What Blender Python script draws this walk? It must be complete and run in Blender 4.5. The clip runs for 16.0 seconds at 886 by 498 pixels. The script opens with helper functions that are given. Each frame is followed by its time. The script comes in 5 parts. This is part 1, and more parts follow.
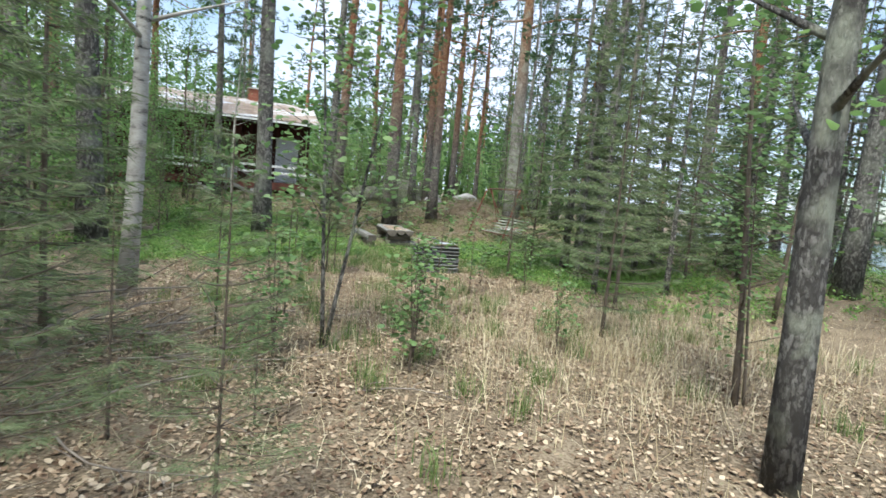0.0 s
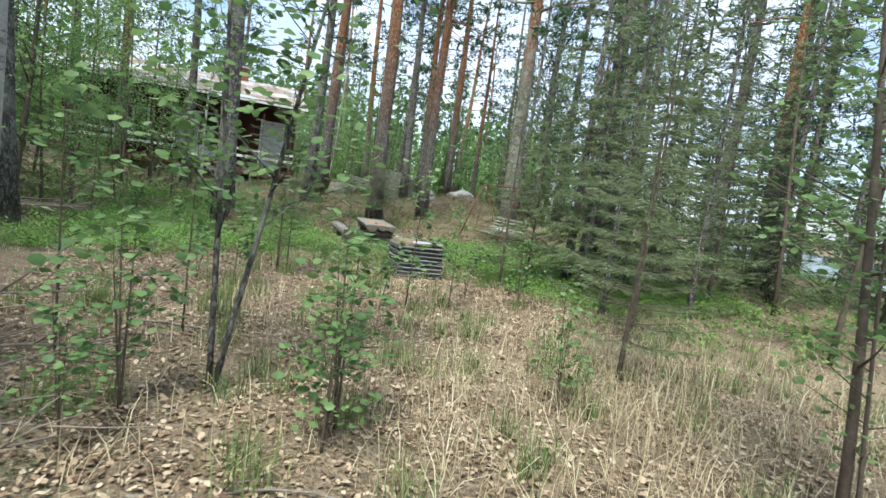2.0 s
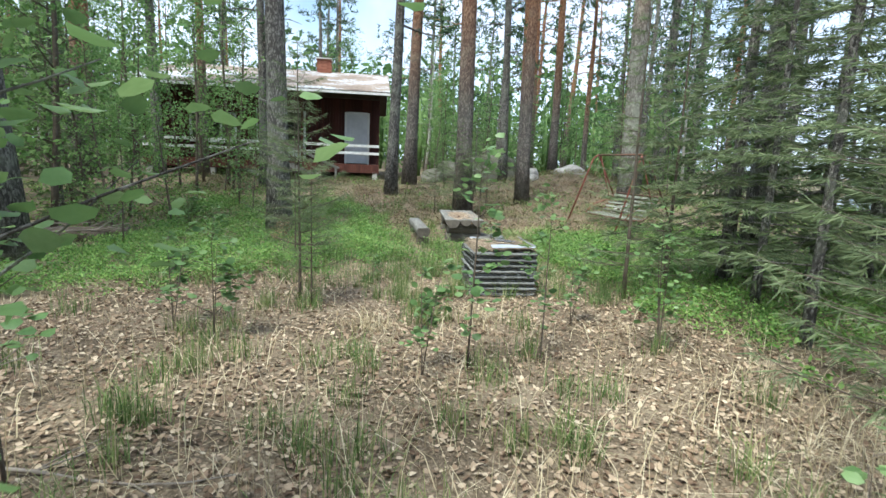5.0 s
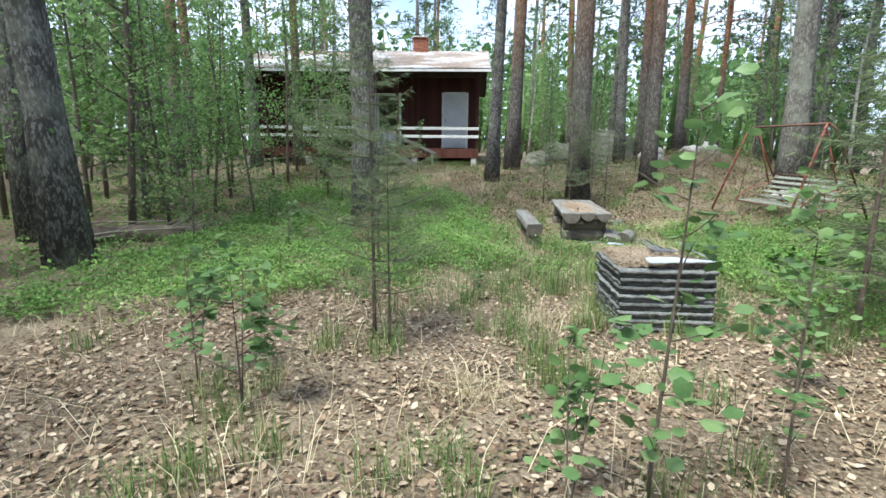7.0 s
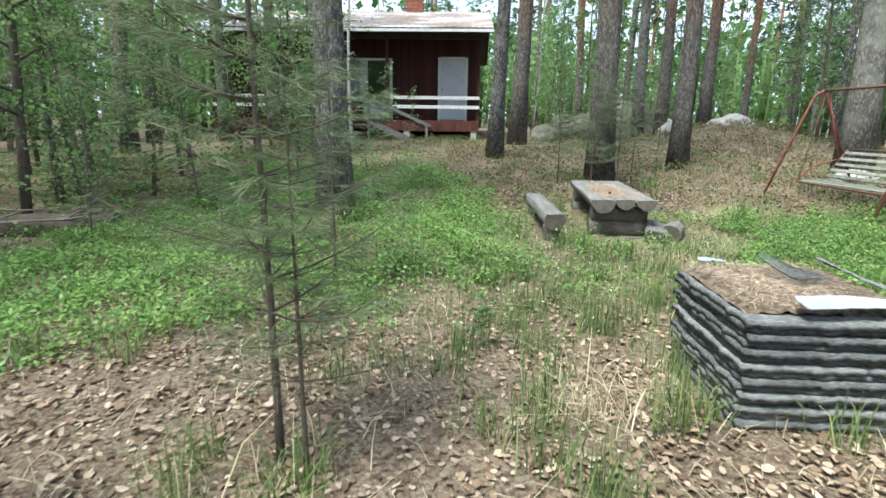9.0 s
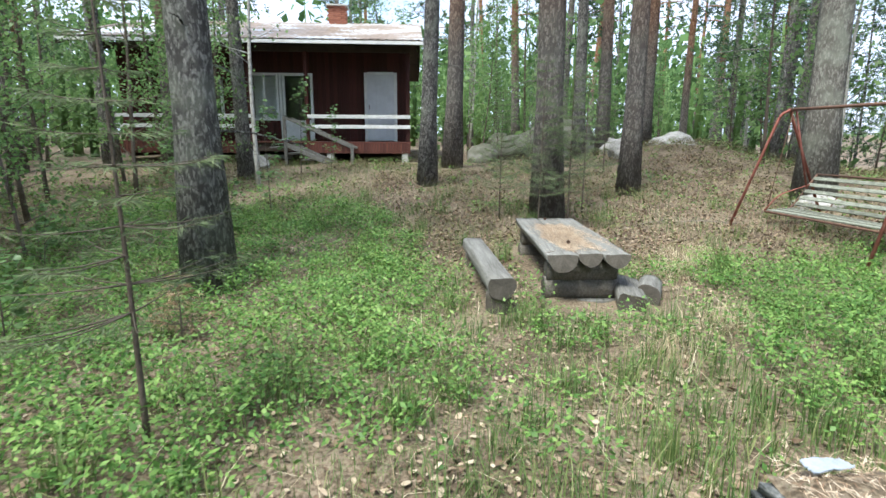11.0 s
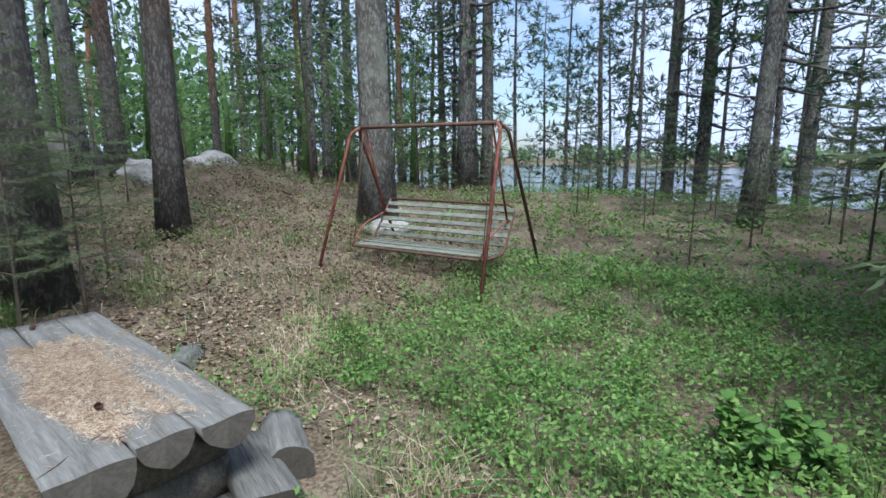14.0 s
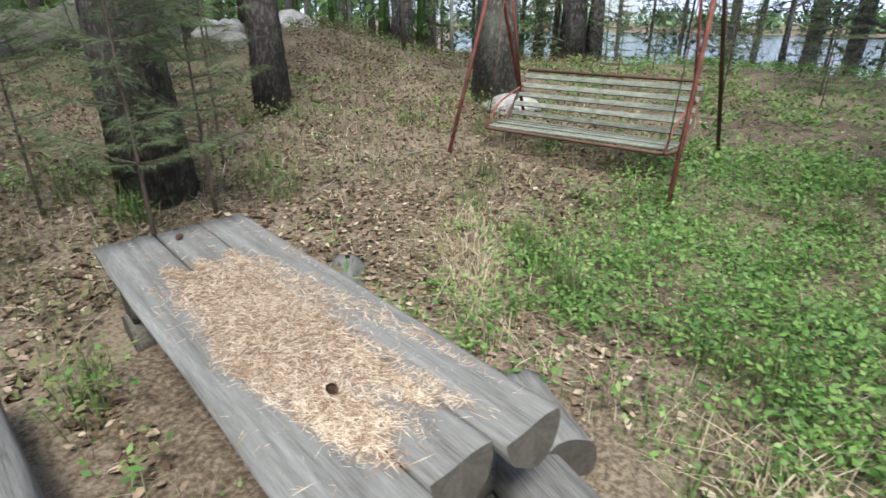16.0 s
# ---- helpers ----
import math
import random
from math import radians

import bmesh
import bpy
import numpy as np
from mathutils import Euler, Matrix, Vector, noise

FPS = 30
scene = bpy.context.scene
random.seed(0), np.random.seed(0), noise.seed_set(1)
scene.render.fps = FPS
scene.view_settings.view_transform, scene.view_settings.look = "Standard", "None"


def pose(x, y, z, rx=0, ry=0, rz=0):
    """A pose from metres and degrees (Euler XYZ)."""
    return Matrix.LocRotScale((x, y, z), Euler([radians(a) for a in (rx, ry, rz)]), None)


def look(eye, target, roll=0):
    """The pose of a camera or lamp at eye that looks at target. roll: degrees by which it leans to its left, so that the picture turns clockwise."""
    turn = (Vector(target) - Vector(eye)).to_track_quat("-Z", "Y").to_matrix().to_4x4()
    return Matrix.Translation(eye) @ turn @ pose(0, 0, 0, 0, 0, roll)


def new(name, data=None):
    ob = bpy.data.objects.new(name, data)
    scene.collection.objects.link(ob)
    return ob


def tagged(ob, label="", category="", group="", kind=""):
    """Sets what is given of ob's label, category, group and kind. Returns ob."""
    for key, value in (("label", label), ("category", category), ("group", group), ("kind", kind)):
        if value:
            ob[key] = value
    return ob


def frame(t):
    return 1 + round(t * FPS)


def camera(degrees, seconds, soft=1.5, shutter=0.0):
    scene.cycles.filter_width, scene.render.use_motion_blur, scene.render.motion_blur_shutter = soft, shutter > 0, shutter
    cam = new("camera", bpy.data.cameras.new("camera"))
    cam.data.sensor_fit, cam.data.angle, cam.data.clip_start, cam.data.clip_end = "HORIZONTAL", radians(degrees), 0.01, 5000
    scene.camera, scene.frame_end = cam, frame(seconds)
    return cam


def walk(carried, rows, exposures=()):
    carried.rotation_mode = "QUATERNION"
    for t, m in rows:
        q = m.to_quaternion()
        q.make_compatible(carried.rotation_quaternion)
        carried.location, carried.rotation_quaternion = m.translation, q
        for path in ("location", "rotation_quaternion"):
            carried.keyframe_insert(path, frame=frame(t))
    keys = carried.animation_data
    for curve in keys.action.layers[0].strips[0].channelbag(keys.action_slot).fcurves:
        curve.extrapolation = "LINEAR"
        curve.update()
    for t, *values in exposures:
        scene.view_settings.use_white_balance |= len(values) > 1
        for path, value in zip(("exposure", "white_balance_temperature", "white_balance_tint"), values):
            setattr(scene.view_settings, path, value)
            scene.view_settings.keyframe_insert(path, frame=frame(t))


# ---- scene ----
cam = camera(80.6, 16.0, 1.5, 0.2)
# seconds, eye, target, roll
PATH = [
    (0, (4.959, 7.587, 1.61), (5.628, 9.46, 1.401), 5.4),
    (0.5, (5.076, 7.957, 1.543), (5.899, 9.765, 1.31), 5.1),
    (1, (5.334, 8.372, 1.524), (6.148, 10.181, 1.267), 5.2),
    (1.5, (5.521, 8.619, 1.53), (6.226, 10.478, 1.31), 7.0),
    (2, (5.808, 9.108, 1.51), (6.484, 10.977, 1.297), 8.2),
    (2.5, (6.128, 9.504, 1.465), (6.7, 11.394, 1.15), 8.5),
    (3, (6.418, 9.786, 1.478), (6.866, 11.712, 1.179), 8.6),
    (3.5, (6.755, 10.229, 1.519), (7.129, 12.165, 1.184), 5.9),
    (6, (6.976, 12.351, 1.579), (7.124, 14.321, 1.267), -0.3),
    (6.5, (6.998, 12.827, 1.601), (6.985, 14.796, 1.248), -0.5),
    (7, (6.895, 13.279, 1.509), (6.778, 15.238, 1.12), 0.7),
    (7.5, (6.913, 13.446, 1.402), (6.714, 15.385, 0.952), 0.3),
    (8, (6.979, 14.156, 1.419), (6.771, 16.105, 1.02), 1.1),
    (8.5, (6.905, 14.673, 1.447), (6.732, 16.618, 1.016), 0.9),
    (9, (6.881, 15.285, 1.347), (6.77, 17.226, 0.876), 0.9),
    (11.5, (7.239, 17.427, 1.525), (7.406, 19.378, 1.118), 0.3),
    (12, (7.437, 17.947, 1.52), (7.665, 19.891, 1.107), 0.2),
    (12.5, (7.543, 18.421, 1.506), (7.912, 20.337, 1.066), 0.1),
    (13, (7.555, 18.907, 1.528), (8.404, 20.652, 1.044), 2.7),
    (13.5, (7.824, 19.265, 1.569), (9.173, 20.698, 1.211), 0.8),
    (14, (7.861, 19.487, 1.575), (9.407, 20.708, 1.23), 0.0),
    (14.5, (7.881, 19.813, 1.515), (9.457, 20.928, 0.989), -0.1),
    (15, (7.875, 20.167, 1.534), (9.421, 21.243, 0.861), 1.5),
    (15.5, (7.995, 20.508, 1.516), (9.441, 21.667, 0.763), 1.0),
    (16, (7.921, 20.861, 1.508), (9.239, 22.137, 0.712), 0.4),
]
walk(cam, [(t, look(eye, target, roll)) for t, eye, target, roll in PATH], [(0.0, 0.93, 6250, 3), (3.5, 0.96, 6200, 0), (7.0, 1.14, 6050, 3), (9.0, 1.22, 6050, 3), (12.5, 1.05, 6150, 5), (14.0, 0.54, 5600, 7), (15.0, 0.80, 6050, 9), (16.0, 0.78, 6100, 8)])

# ---- world, sun and exposure ----
world = bpy.data.worlds.new("sky")
scene.world = world
world.use_nodes = True
wn, wl = world.node_tree.nodes, world.node_tree.links
wn.clear()
sky = wn.new("ShaderNodeTexSky")
sky.sky_type, sky.sun_disc = "NISHITA", False
sky.sun_elevation, sky.sun_rotation = radians(62), radians(215)
sky.air_density, sky.dust_density, sky.ozone_density = 1.0, 1.5, 1.0
wco, wno = wn.new("ShaderNodeTexCoord"), wn.new("ShaderNodeTexNoise")
wno.inputs["Scale"].default_value, wno.inputs["Detail"].default_value = 3.2, 7.0
wra = wn.new("ShaderNodeValToRGB")
wra.color_ramp.elements[0].position, wra.color_ramp.elements[1].position = 0.30, 0.54
wmi = wn.new("ShaderNodeMix")
wmi.data_type = "RGBA"
wmi.inputs["B"].default_value = (4.9, 5.4, 7.0, 1)
wbg, wou = wn.new("ShaderNodeBackground"), wn.new("ShaderNodeOutputWorld")
wbg.inputs["Strength"].default_value = 0.13
wl.new(wco.outputs["Generated"], wno.inputs["Vector"])
wl.new(wno.outputs["Fac"], wra.inputs["Fac"])
wl.new(wra.outputs["Color"], wmi.inputs["Factor"])
wl.new(sky.outputs["Color"], wmi.inputs["A"])
wl.new(wmi.outputs["Result"], wbg.inputs["Color"])
wl.new(wbg.outputs["Background"], wou.inputs["Surface"])
sun = new("sun", bpy.data.lights.new("sun", "SUN"))
sun.data.energy, sun.data.angle, sun.data.color = 3.8, radians(20), (1.0, 0.95, 0.87)
sun.matrix_world = look((-20, -24, 58), (0, 0, 0))

# ---- materials ----
def ramp(nodes, stops):
    r = nodes.new("ShaderNodeValToRGB")
    els = r.color_ramp.elements
    while len(els) < len(stops):
        els.new(0.5)
    for e, (p, c) in zip(els, stops):
        e.position, e.color = p, (*c, 1)
    return r


def surface(name, stops, scale=4.0, stretch=(1, 1, 1), rough=0.8, metal=0.0, bump=0.3, fine=40.0, detail=6.0, vary=0.0, thin=0.0, fine_mix=0.35, island=False, spec=0.3):
    """A two-scale procedural surface: a noise through colour stops, a finer grain over it, relief from both. vary: spread of brightness between pieces;
    thin: how much light passes through a leaf."""
    m = bpy.data.materials.new(name)
    m.use_nodes = True
    n, l = m.node_tree.nodes, m.node_tree.links
    b = n["Principled BSDF"]
    co, mp = n.new("ShaderNodeTexCoord"), n.new("ShaderNodeMapping")
    mp.inputs["Scale"].default_value = stretch
    l.new(co.outputs["Object"], mp.inputs["Vector"])
    big, small = n.new("ShaderNodeTexNoise"), n.new("ShaderNodeTexNoise")
    for t, s in ((big, scale), (small, fine)):
        t.inputs["Scale"].default_value, t.inputs["Detail"].default_value, t.inputs["Roughness"].default_value = s, detail, 0.65
        l.new(mp.outputs["Vector"], t.inputs["Vector"])
    both = n.new("ShaderNodeMix")
    both.inputs["Factor"].default_value = fine_mix
    l.new(big.outputs["Fac"], both.inputs["A"])
    l.new(small.outputs["Fac"], both.inputs["B"])
    value = both.outputs["Result"]
    if vary:
        src = n.new("ShaderNodeNewGeometry").outputs["Random Per Island"] if island else n.new("ShaderNodeObjectInfo").outputs["Random"]
        mr = n.new("ShaderNodeMapRange")
        mr.inputs["To Min"].default_value, mr.inputs["To Max"].default_value = -vary, vary
        add = n.new("ShaderNodeMath")
        l.new(src, mr.inputs["Value"])
        l.new(value, add.inputs[0])
        l.new(mr.outputs["Result"], add.inputs[1])
        value = add.outputs[0]
    r = ramp(n, stops)
    l.new(value, r.inputs["Fac"])
    l.new(r.outputs["Color"], b.inputs["Base Color"])
    b.inputs["Roughness"].default_value, b.inputs["Metallic"].default_value = rough, metal
    b.inputs["Specular IOR Level"].default_value = spec
    if bump:
        bp = n.new("ShaderNodeBump")
        bp.inputs["Strength"].default_value, bp.inputs["Distance"].default_value = bump, 0.02
        l.new(both.outputs["Result"], bp.inputs["Height"])
        l.new(bp.outputs["Normal"], b.inputs["Normal"])
    if thin:
        tr, mx = n.new("ShaderNodeBsdfTranslucent"), n.new("ShaderNodeMixShader")
        mx.inputs["Fac"].default_value = thin
        l.new(r.outputs["Color"], tr.inputs["Color"])
        l.new(b.outputs["BSDF"], mx.inputs[1])
        l.new(tr.outputs["BSDF"], mx.inputs[2])
        l.new(mx.outputs["Shader"], n["Material Output"].inputs["Surface"])
    return m


def bark(name, low, high, mid, width, cell, low_plate, high_plate, lichen=0.0):
    """Flaking bark: upright fissures and small flakes from stretched noise, with a colour that changes with height where the upper trunk peels to orange."""
    m = bpy.data.materials.new(name)
    m.use_nodes = True
    n, l = m.node_tree.nodes, m.node_tree.links
    b = n["Principled BSDF"]
    co, mp = n.new("ShaderNodeTexCoord"), n.new("ShaderNodeMapping")
    mp.inputs["Scale"].default_value = (1, 1, 0.5)
    l.new(co.outputs["Object"], mp.inputs["Vector"])
    ns, vo, big = n.new("ShaderNodeTexNoise"), n.new("ShaderNodeTexVoronoi"), n.new("ShaderNodeTexNoise")
    ns.inputs["Scale"].default_value, ns.inputs["Detail"].default_value, ns.inputs["Roughness"].default_value = cell, 9.0, 0.72
    big.inputs["Scale"].default_value, big.inputs["Detail"].default_value = 2.2, 5.0
    vo.feature, vo.inputs["Scale"].default_value = "F1", cell * 1.9
    wp = n.new("ShaderNodeVectorMath")
    wp.operation = "MULTIPLY_ADD"
    wp.inputs[1].default_value = (0.07, 0.07, 0.12)
    l.new(mp.outputs["Vector"], ns.inputs["Vector"])
    l.new(co.outputs["Object"], big.inputs["Vector"])
    l.new(ns.outputs["Color"], wp.inputs[0])
    l.new(mp.outputs["Vector"], wp.inputs[2])
    l.new(wp.outputs["Vector"], vo.inputs["Vector"])
    mix = n.new("ShaderNodeMix")
    mix.inputs["Factor"].default_value = 0.5
    flake, edge = n.new("ShaderNodeSeparateColor"), n.new("ShaderNodeMath")
    edge.operation = "MULTIPLY_ADD"
    edge.inputs[1].default_value = -0.9
    l.new(vo.outputs["Color"], flake.inputs["Color"])
    l.new(vo.outputs["Distance"], edge.inputs[0])
    l.new(flake.outputs["Red"], edge.inputs[2])
    l.new(ns.outputs["Fac"], mix.inputs["A"])
    l.new(edge.outputs[0], mix.inputs["B"])
    ra, rb = ramp(n, [(0.22, low), (0.56, low_plate)]), ramp(n, [(0.18, high), (0.55, high_plate)])
    for r in (ra, rb):
        l.new(mix.outputs["Result"], r.inputs["Fac"])
    sep, hr = n.new("ShaderNodeSeparateXYZ"), n.new("ShaderNodeMapRange")
    hr.inputs["From Min"].default_value, hr.inputs["From Max"].default_value = mid - width, mid + width
    l.new(co.outputs["Object"], sep.inputs["Vector"])
    l.new(sep.outputs["Z"], hr.inputs["Value"])
    mx, lc, lr = n.new("ShaderNodeMix"), n.new("ShaderNodeMix"), ramp(n, [(0.50, (0, 0, 0)), (0.62, (1, 1, 1))])
    mx.data_type = lc.data_type = "RGBA"
    l.new(hr.outputs["Result"], mx.inputs["Factor"])
    l.new(ra.outputs["Color"], mx.inputs["A"])
    l.new(rb.outputs["Color"], mx.inputs["B"])
    fac = n.new("ShaderNodeMath")
    fac.operation, fac.inputs[1].default_value = "MULTIPLY", lichen
    l.new(big.outputs["Fac"], lr.inputs["Fac"])
    l.new(lr.outputs["Color"], fac.inputs[0])
    l.new(fac.outputs[0], lc.inputs["Factor"])
    l.new(mx.outputs["Result"], lc.inputs["A"])
    lc.inputs["B"].default_value = (0.36, 0.38, 0.31, 1)
    l.new(lc.outputs["Result"], b.inputs["Base Color"])
    b.inputs["Roughness"].default_value = 0.92
    b.inputs["Specular IOR Level"].default_value = 0.15
    bp = n.new("ShaderNodeBump")
    bp.inputs["Strength"].default_value, bp.inputs["Distance"].default_value = 1.0, 0.035
    l.new(mix.outputs["Result"], bp.inputs["Height"])
    l.new(bp.outputs["Normal"], b.inputs["Normal"])
    return m


PINE_BARK = bark("pine_bark", (0.105, 0.092, 0.083), (0.18, 0.082, 0.048), 4.0, 1.7, 22, (0.265, 0.24, 0.215), (0.45, 0.25, 0.14), 0.12)
GREY_BARK = bark("grey_bark", (0.088, 0.082, 0.077), (0.092, 0.082, 0.074), 4.0, 2.0, 24, (0.34, 0.325, 0.30), (0.29, 0.262, 0.232), 0.4)
PALE_BARK = bark("lichen_bark", (0.14, 0.128, 0.112), (0.20, 0.10, 0.06), 5.6, 1.4, 24, (0.36, 0.345, 0.305), (0.48, 0.29, 0.165), 0.5)
MOSSY_BARK = bark("lichen_spotted_bark", (0.09, 0.085, 0.08), (0.07, 0.065, 0.06), 4.0, 2.0, 20, (0.27, 0.26, 0.245), (0.24, 0.225, 0.20), 0.9)
TWIG_BARK = surface("twig_bark", [(0.3, (0.05, 0.04, 0.032)), (0.7, (0.17, 0.135, 0.105))], 12, bump=0.4)
BIRCH_BARK = surface("birch_bark", [(0.36, (0.03, 0.028, 0.026)), (0.45, (0.32, 0.305, 0.28)), (0.7, (0.54, 0.525, 0.49))], 5, (1, 1, 2.6), rough=0.7, bump=0.4, fine=30)
NEEDLES = surface("pine_needles", [(0.25, (0.030, 0.062, 0.030)), (0.55, (0.070, 0.125, 0.058)), (0.8, (0.12, 0.185, 0.085))], 0.8, vary=0.25, island=True, thin=0.25, bump=0, rough=0.6)
SPRUCE_NEEDLES = surface("spruce_needles", [(0.25, (0.085, 0.115, 0.058)), (0.55, (0.150, 0.195, 0.095)), (0.8, (0.23, 0.275, 0.145))], 1.2, vary=0.25, island=True, thin=0.4, bump=0, rough=0.6)
SOFT_NEEDLES = surface("soft_pine_needles", [(0.25, (0.095, 0.135, 0.065)), (0.55, (0.165, 0.215, 0.105)), (0.8, (0.25, 0.30, 0.16))], 1.2, vary=0.25, island=True, thin=0.35, bump=0, rough=0.6)
DRY_NEEDLES = surface("dry_spruce_needles", [(0.2, (0.11, 0.068, 0.040)), (0.5, (0.30, 0.20, 0.12)), (0.8, (0.46, 0.34, 0.22))], 1.2, vary=0.36, island=True, thin=0.2, bump=0)
LEAF = surface("birch_leaf", [(0.2, (0.09, 0.17, 0.055)), (0.5, (0.17, 0.29, 0.095)), (0.85, (0.28, 0.41, 0.16))], 1.0, vary=0.28, island=True, thin=0.55, bump=0, rough=0.45)
SAPLING_LEAF = surface("sapling_leaf", [(0.2, (0.085, 0.165, 0.058)), (0.5, (0.155, 0.26, 0.095)), (0.85, (0.27, 0.38, 0.17))], 2.0, vary=0.22, island=True, thin=0.42, bump=0, rough=0.4)
BERRY_LEAF = surface("bilberry_leaf", [(0.2, (0.062, 0.140, 0.033)), (0.5, (0.142, 0.268, 0.062)), (0.85, (0.295, 0.43, 0.125))], 0.7, vary=0.28, island=True, thin=0.35, bump=0, rough=0.5)
GRASS = surface("green_grass", [(0.2, (0.06, 0.12, 0.035)), (0.55, (0.14, 0.21, 0.065)), (0.85, (0.30, 0.32, 0.13))], 0.9, vary=0.25, island=True, thin=0.3, bump=0, rough=0.6)
STRAW = surface("dry_straw", [(0.15, (0.27, 0.21, 0.13)), (0.5, (0.45, 0.38, 0.24)), (0.85, (0.64, 0.58, 0.42))], 1.5, vary=0.3, island=True, thin=0.2, bump=0, rough=0.75)
BARK_SCRAP = surface("brown_litter_scraps", [(0.1, (0.045, 0.030, 0.020)), (0.45, (0.125, 0.080, 0.050)), (0.75, (0.26, 0.18, 0.115)), (0.95, (0.42, 0.33, 0.23))], 3.0, vary=0.4, island=True, thin=0.1, bump=0, rough=0.85)
FALLEN_LEAF = surface("fallen_leaf", [(0.1, (0.09, 0.055, 0.035)), (0.45, (0.25, 0.175, 0.115)), (0.75, (0.41, 0.32, 0.225)), (0.95, (0.56, 0.47, 0.35))], 3.0, vary=0.4, island=True, thin=0.1, bump=0, rough=0.8)
FALLEN_NEEDLE = surface("fallen_needle", [(0.15, (0.20, 0.125, 0.08)), (0.5, (0.42, 0.305, 0.20)), (0.85, (0.68, 0.57, 0.43))], 3.0, vary=0.5, island=True, bump=0, rough=0.8)
GREY_WOOD = surface("weathered_wood", [(0.33, (0.050, 0.048, 0.042)), (0.42, (0.125, 0.120, 0.108)), (0.54, (0.190, 0.186, 0.170)), (0.64, (0.25, 0.245, 0.228)), (0.76, (0.36, 0.355, 0.335))], 3.2, (6, 0.42, 6), rough=0.85, bump=0.8, vary=0.04, fine=24, fine_mix=0.38, detail=9)
CROSS_WOOD = surface("weathered_cross_log", [(0.30, (0.04, 0.036, 0.030)), (0.5, (0.135, 0.122, 0.102)), (0.72, (0.27, 0.25, 0.215))], 7, (0.5, 7, 7), rough=0.88, bump=0.7, fine=26, fine_mix=0.5)
END_WOOD = surface("log_end", [(0.3, (0.034, 0.029, 0.024)), (0.7, (0.13, 0.115, 0.095))], 9, rough=0.9, bump=0.6, fine=60)
STICK = surface("dead_branch", [(0.3, (0.11, 0.09, 0.075)), (0.7, (0.33, 0.29, 0.25))], 9, bump=0.4)
RUST = surface("rusty_red_paint", [(0.3, (0.11, 0.055, 0.04)), (0.5, (0.25, 0.085, 0.065)), (0.72, (0.38, 0.19, 0.145))], 14, rough=0.65, metal=0.15, bump=0.4, fine=90)
DARK_RUST = surface("dark_rust", [(0.3, (0.07, 0.045, 0.035)), (0.7, (0.20, 0.11, 0.075))], 14, rough=0.7, metal=0.2, bump=0.4, fine=90)
LICHEN_SLAT = surface("lichened_slat", [(0.32, (0.06, 0.06, 0.048)), (0.5, (0.185, 0.195, 0.155)), (0.70, (0.37, 0.385, 0.32))], 9, (3, 1, 3), rough=0.9, bump=0.6, fine=50, vary=0.08, fine_mix=0.5)
TILE = surface("grey_concrete_tile", [(0.33, (0.040, 0.043, 0.042)), (0.5, (0.135, 0.140, 0.137)), (0.70, (0.30, 0.305, 0.295))], 9, (0.5, 1, 2.5), rough=0.95, bump=0.5, fine=60, vary=0.08, fine_mix=0.68)
SHEET = surface("white_sheet", [(0.3, (0.24, 0.27, 0.32)), (0.7, (0.42, 0.45, 0.50))], 5, rough=0.5, bump=0.15)
STONE = surface("lichened_stone", [(0.3, (0.12, 0.115, 0.105)), (0.5, (0.31, 0.30, 0.28)), (0.72, (0.52, 0.51, 0.48))], 3.5, rough=0.92, bump=0.8, fine=28)
MOSS_STONE = surface("mossy_stone", [(0.32, (0.055, 0.062, 0.032)), (0.5, (0.105, 0.105, 0.08)), (0.72, (0.24, 0.235, 0.21))], 3.0, rough=0.95, bump=0.8, fine=28)
RED_WOOD = surface("dark_red_boards", [(0.3, (0.034, 0.011, 0.009)), (0.7, (0.085, 0.025, 0.019))], 6, (9, 9, 0.7), rough=0.75, bump=0.4, fine=30, vary=0.12)
SLAT_RED = surface("faded_red_slats", [(0.3, (0.070, 0.026, 0.020)), (0.7, (0.155, 0.058, 0.043))], 6, (9, 9, 0.7), rough=0.75, bump=0.4, fine=30, vary=0.14)
WHITE_PAINT = surface("white_paint", [(0.25, (0.55, 0.55, 0.53)), (0.6, (0.80, 0.80, 0.79))], 5, rough=0.55, bump=0.15)
DOOR_PAINT = surface("grey_white_door", [(0.25, (0.52, 0.52, 0.55)), (0.6, (0.70, 0.70, 0.73))], 3, rough=0.5, bump=0.1)
SOFFIT = surface("dark_soffit", [(0.3, (0.035, 0.025, 0.020)), (0.7, (0.085, 0.06, 0.045))], 6, rough=0.85)
ROOF = surface("roof_sheet_with_needles", [(0.40, (0.15, 0.10, 0.062)), (0.52, (0.27, 0.205, 0.145)), (0.56, (0.47, 0.50, 0.55)), (0.8, (0.60, 0.64, 0.70))], 0.75, (1, 1.6, 1), rough=0.5, metal=0.0, bump=0.25, fine=14, fine_mix=0.3)
BRICK = surface("chimney_brick", [(0.3, (0.17, 0.06, 0.04)), (0.7, (0.34, 0.14, 0.09))], 12, bump=0.5, vary=0.12)
FOUNDATION = surface("pale_concrete", [(0.3, (0.34, 0.33, 0.31)), (0.7, (0.56, 0.55, 0.52))], 6, bump=0.4)
INSIDE = surface("dim_interior", [(0.3, (0.10, 0.09, 0.08)), (0.7, (0.20, 0.18, 0.16))], 2)
FAR_LEAF = surface("far_leaves", [(0.2, (0.045, 0.10, 0.030)), (0.5, (0.09, 0.175, 0.055)), (0.85, (0.16, 0.27, 0.09))], 0.15, vary=0.25, island=True, thin=0.35, bump=0)
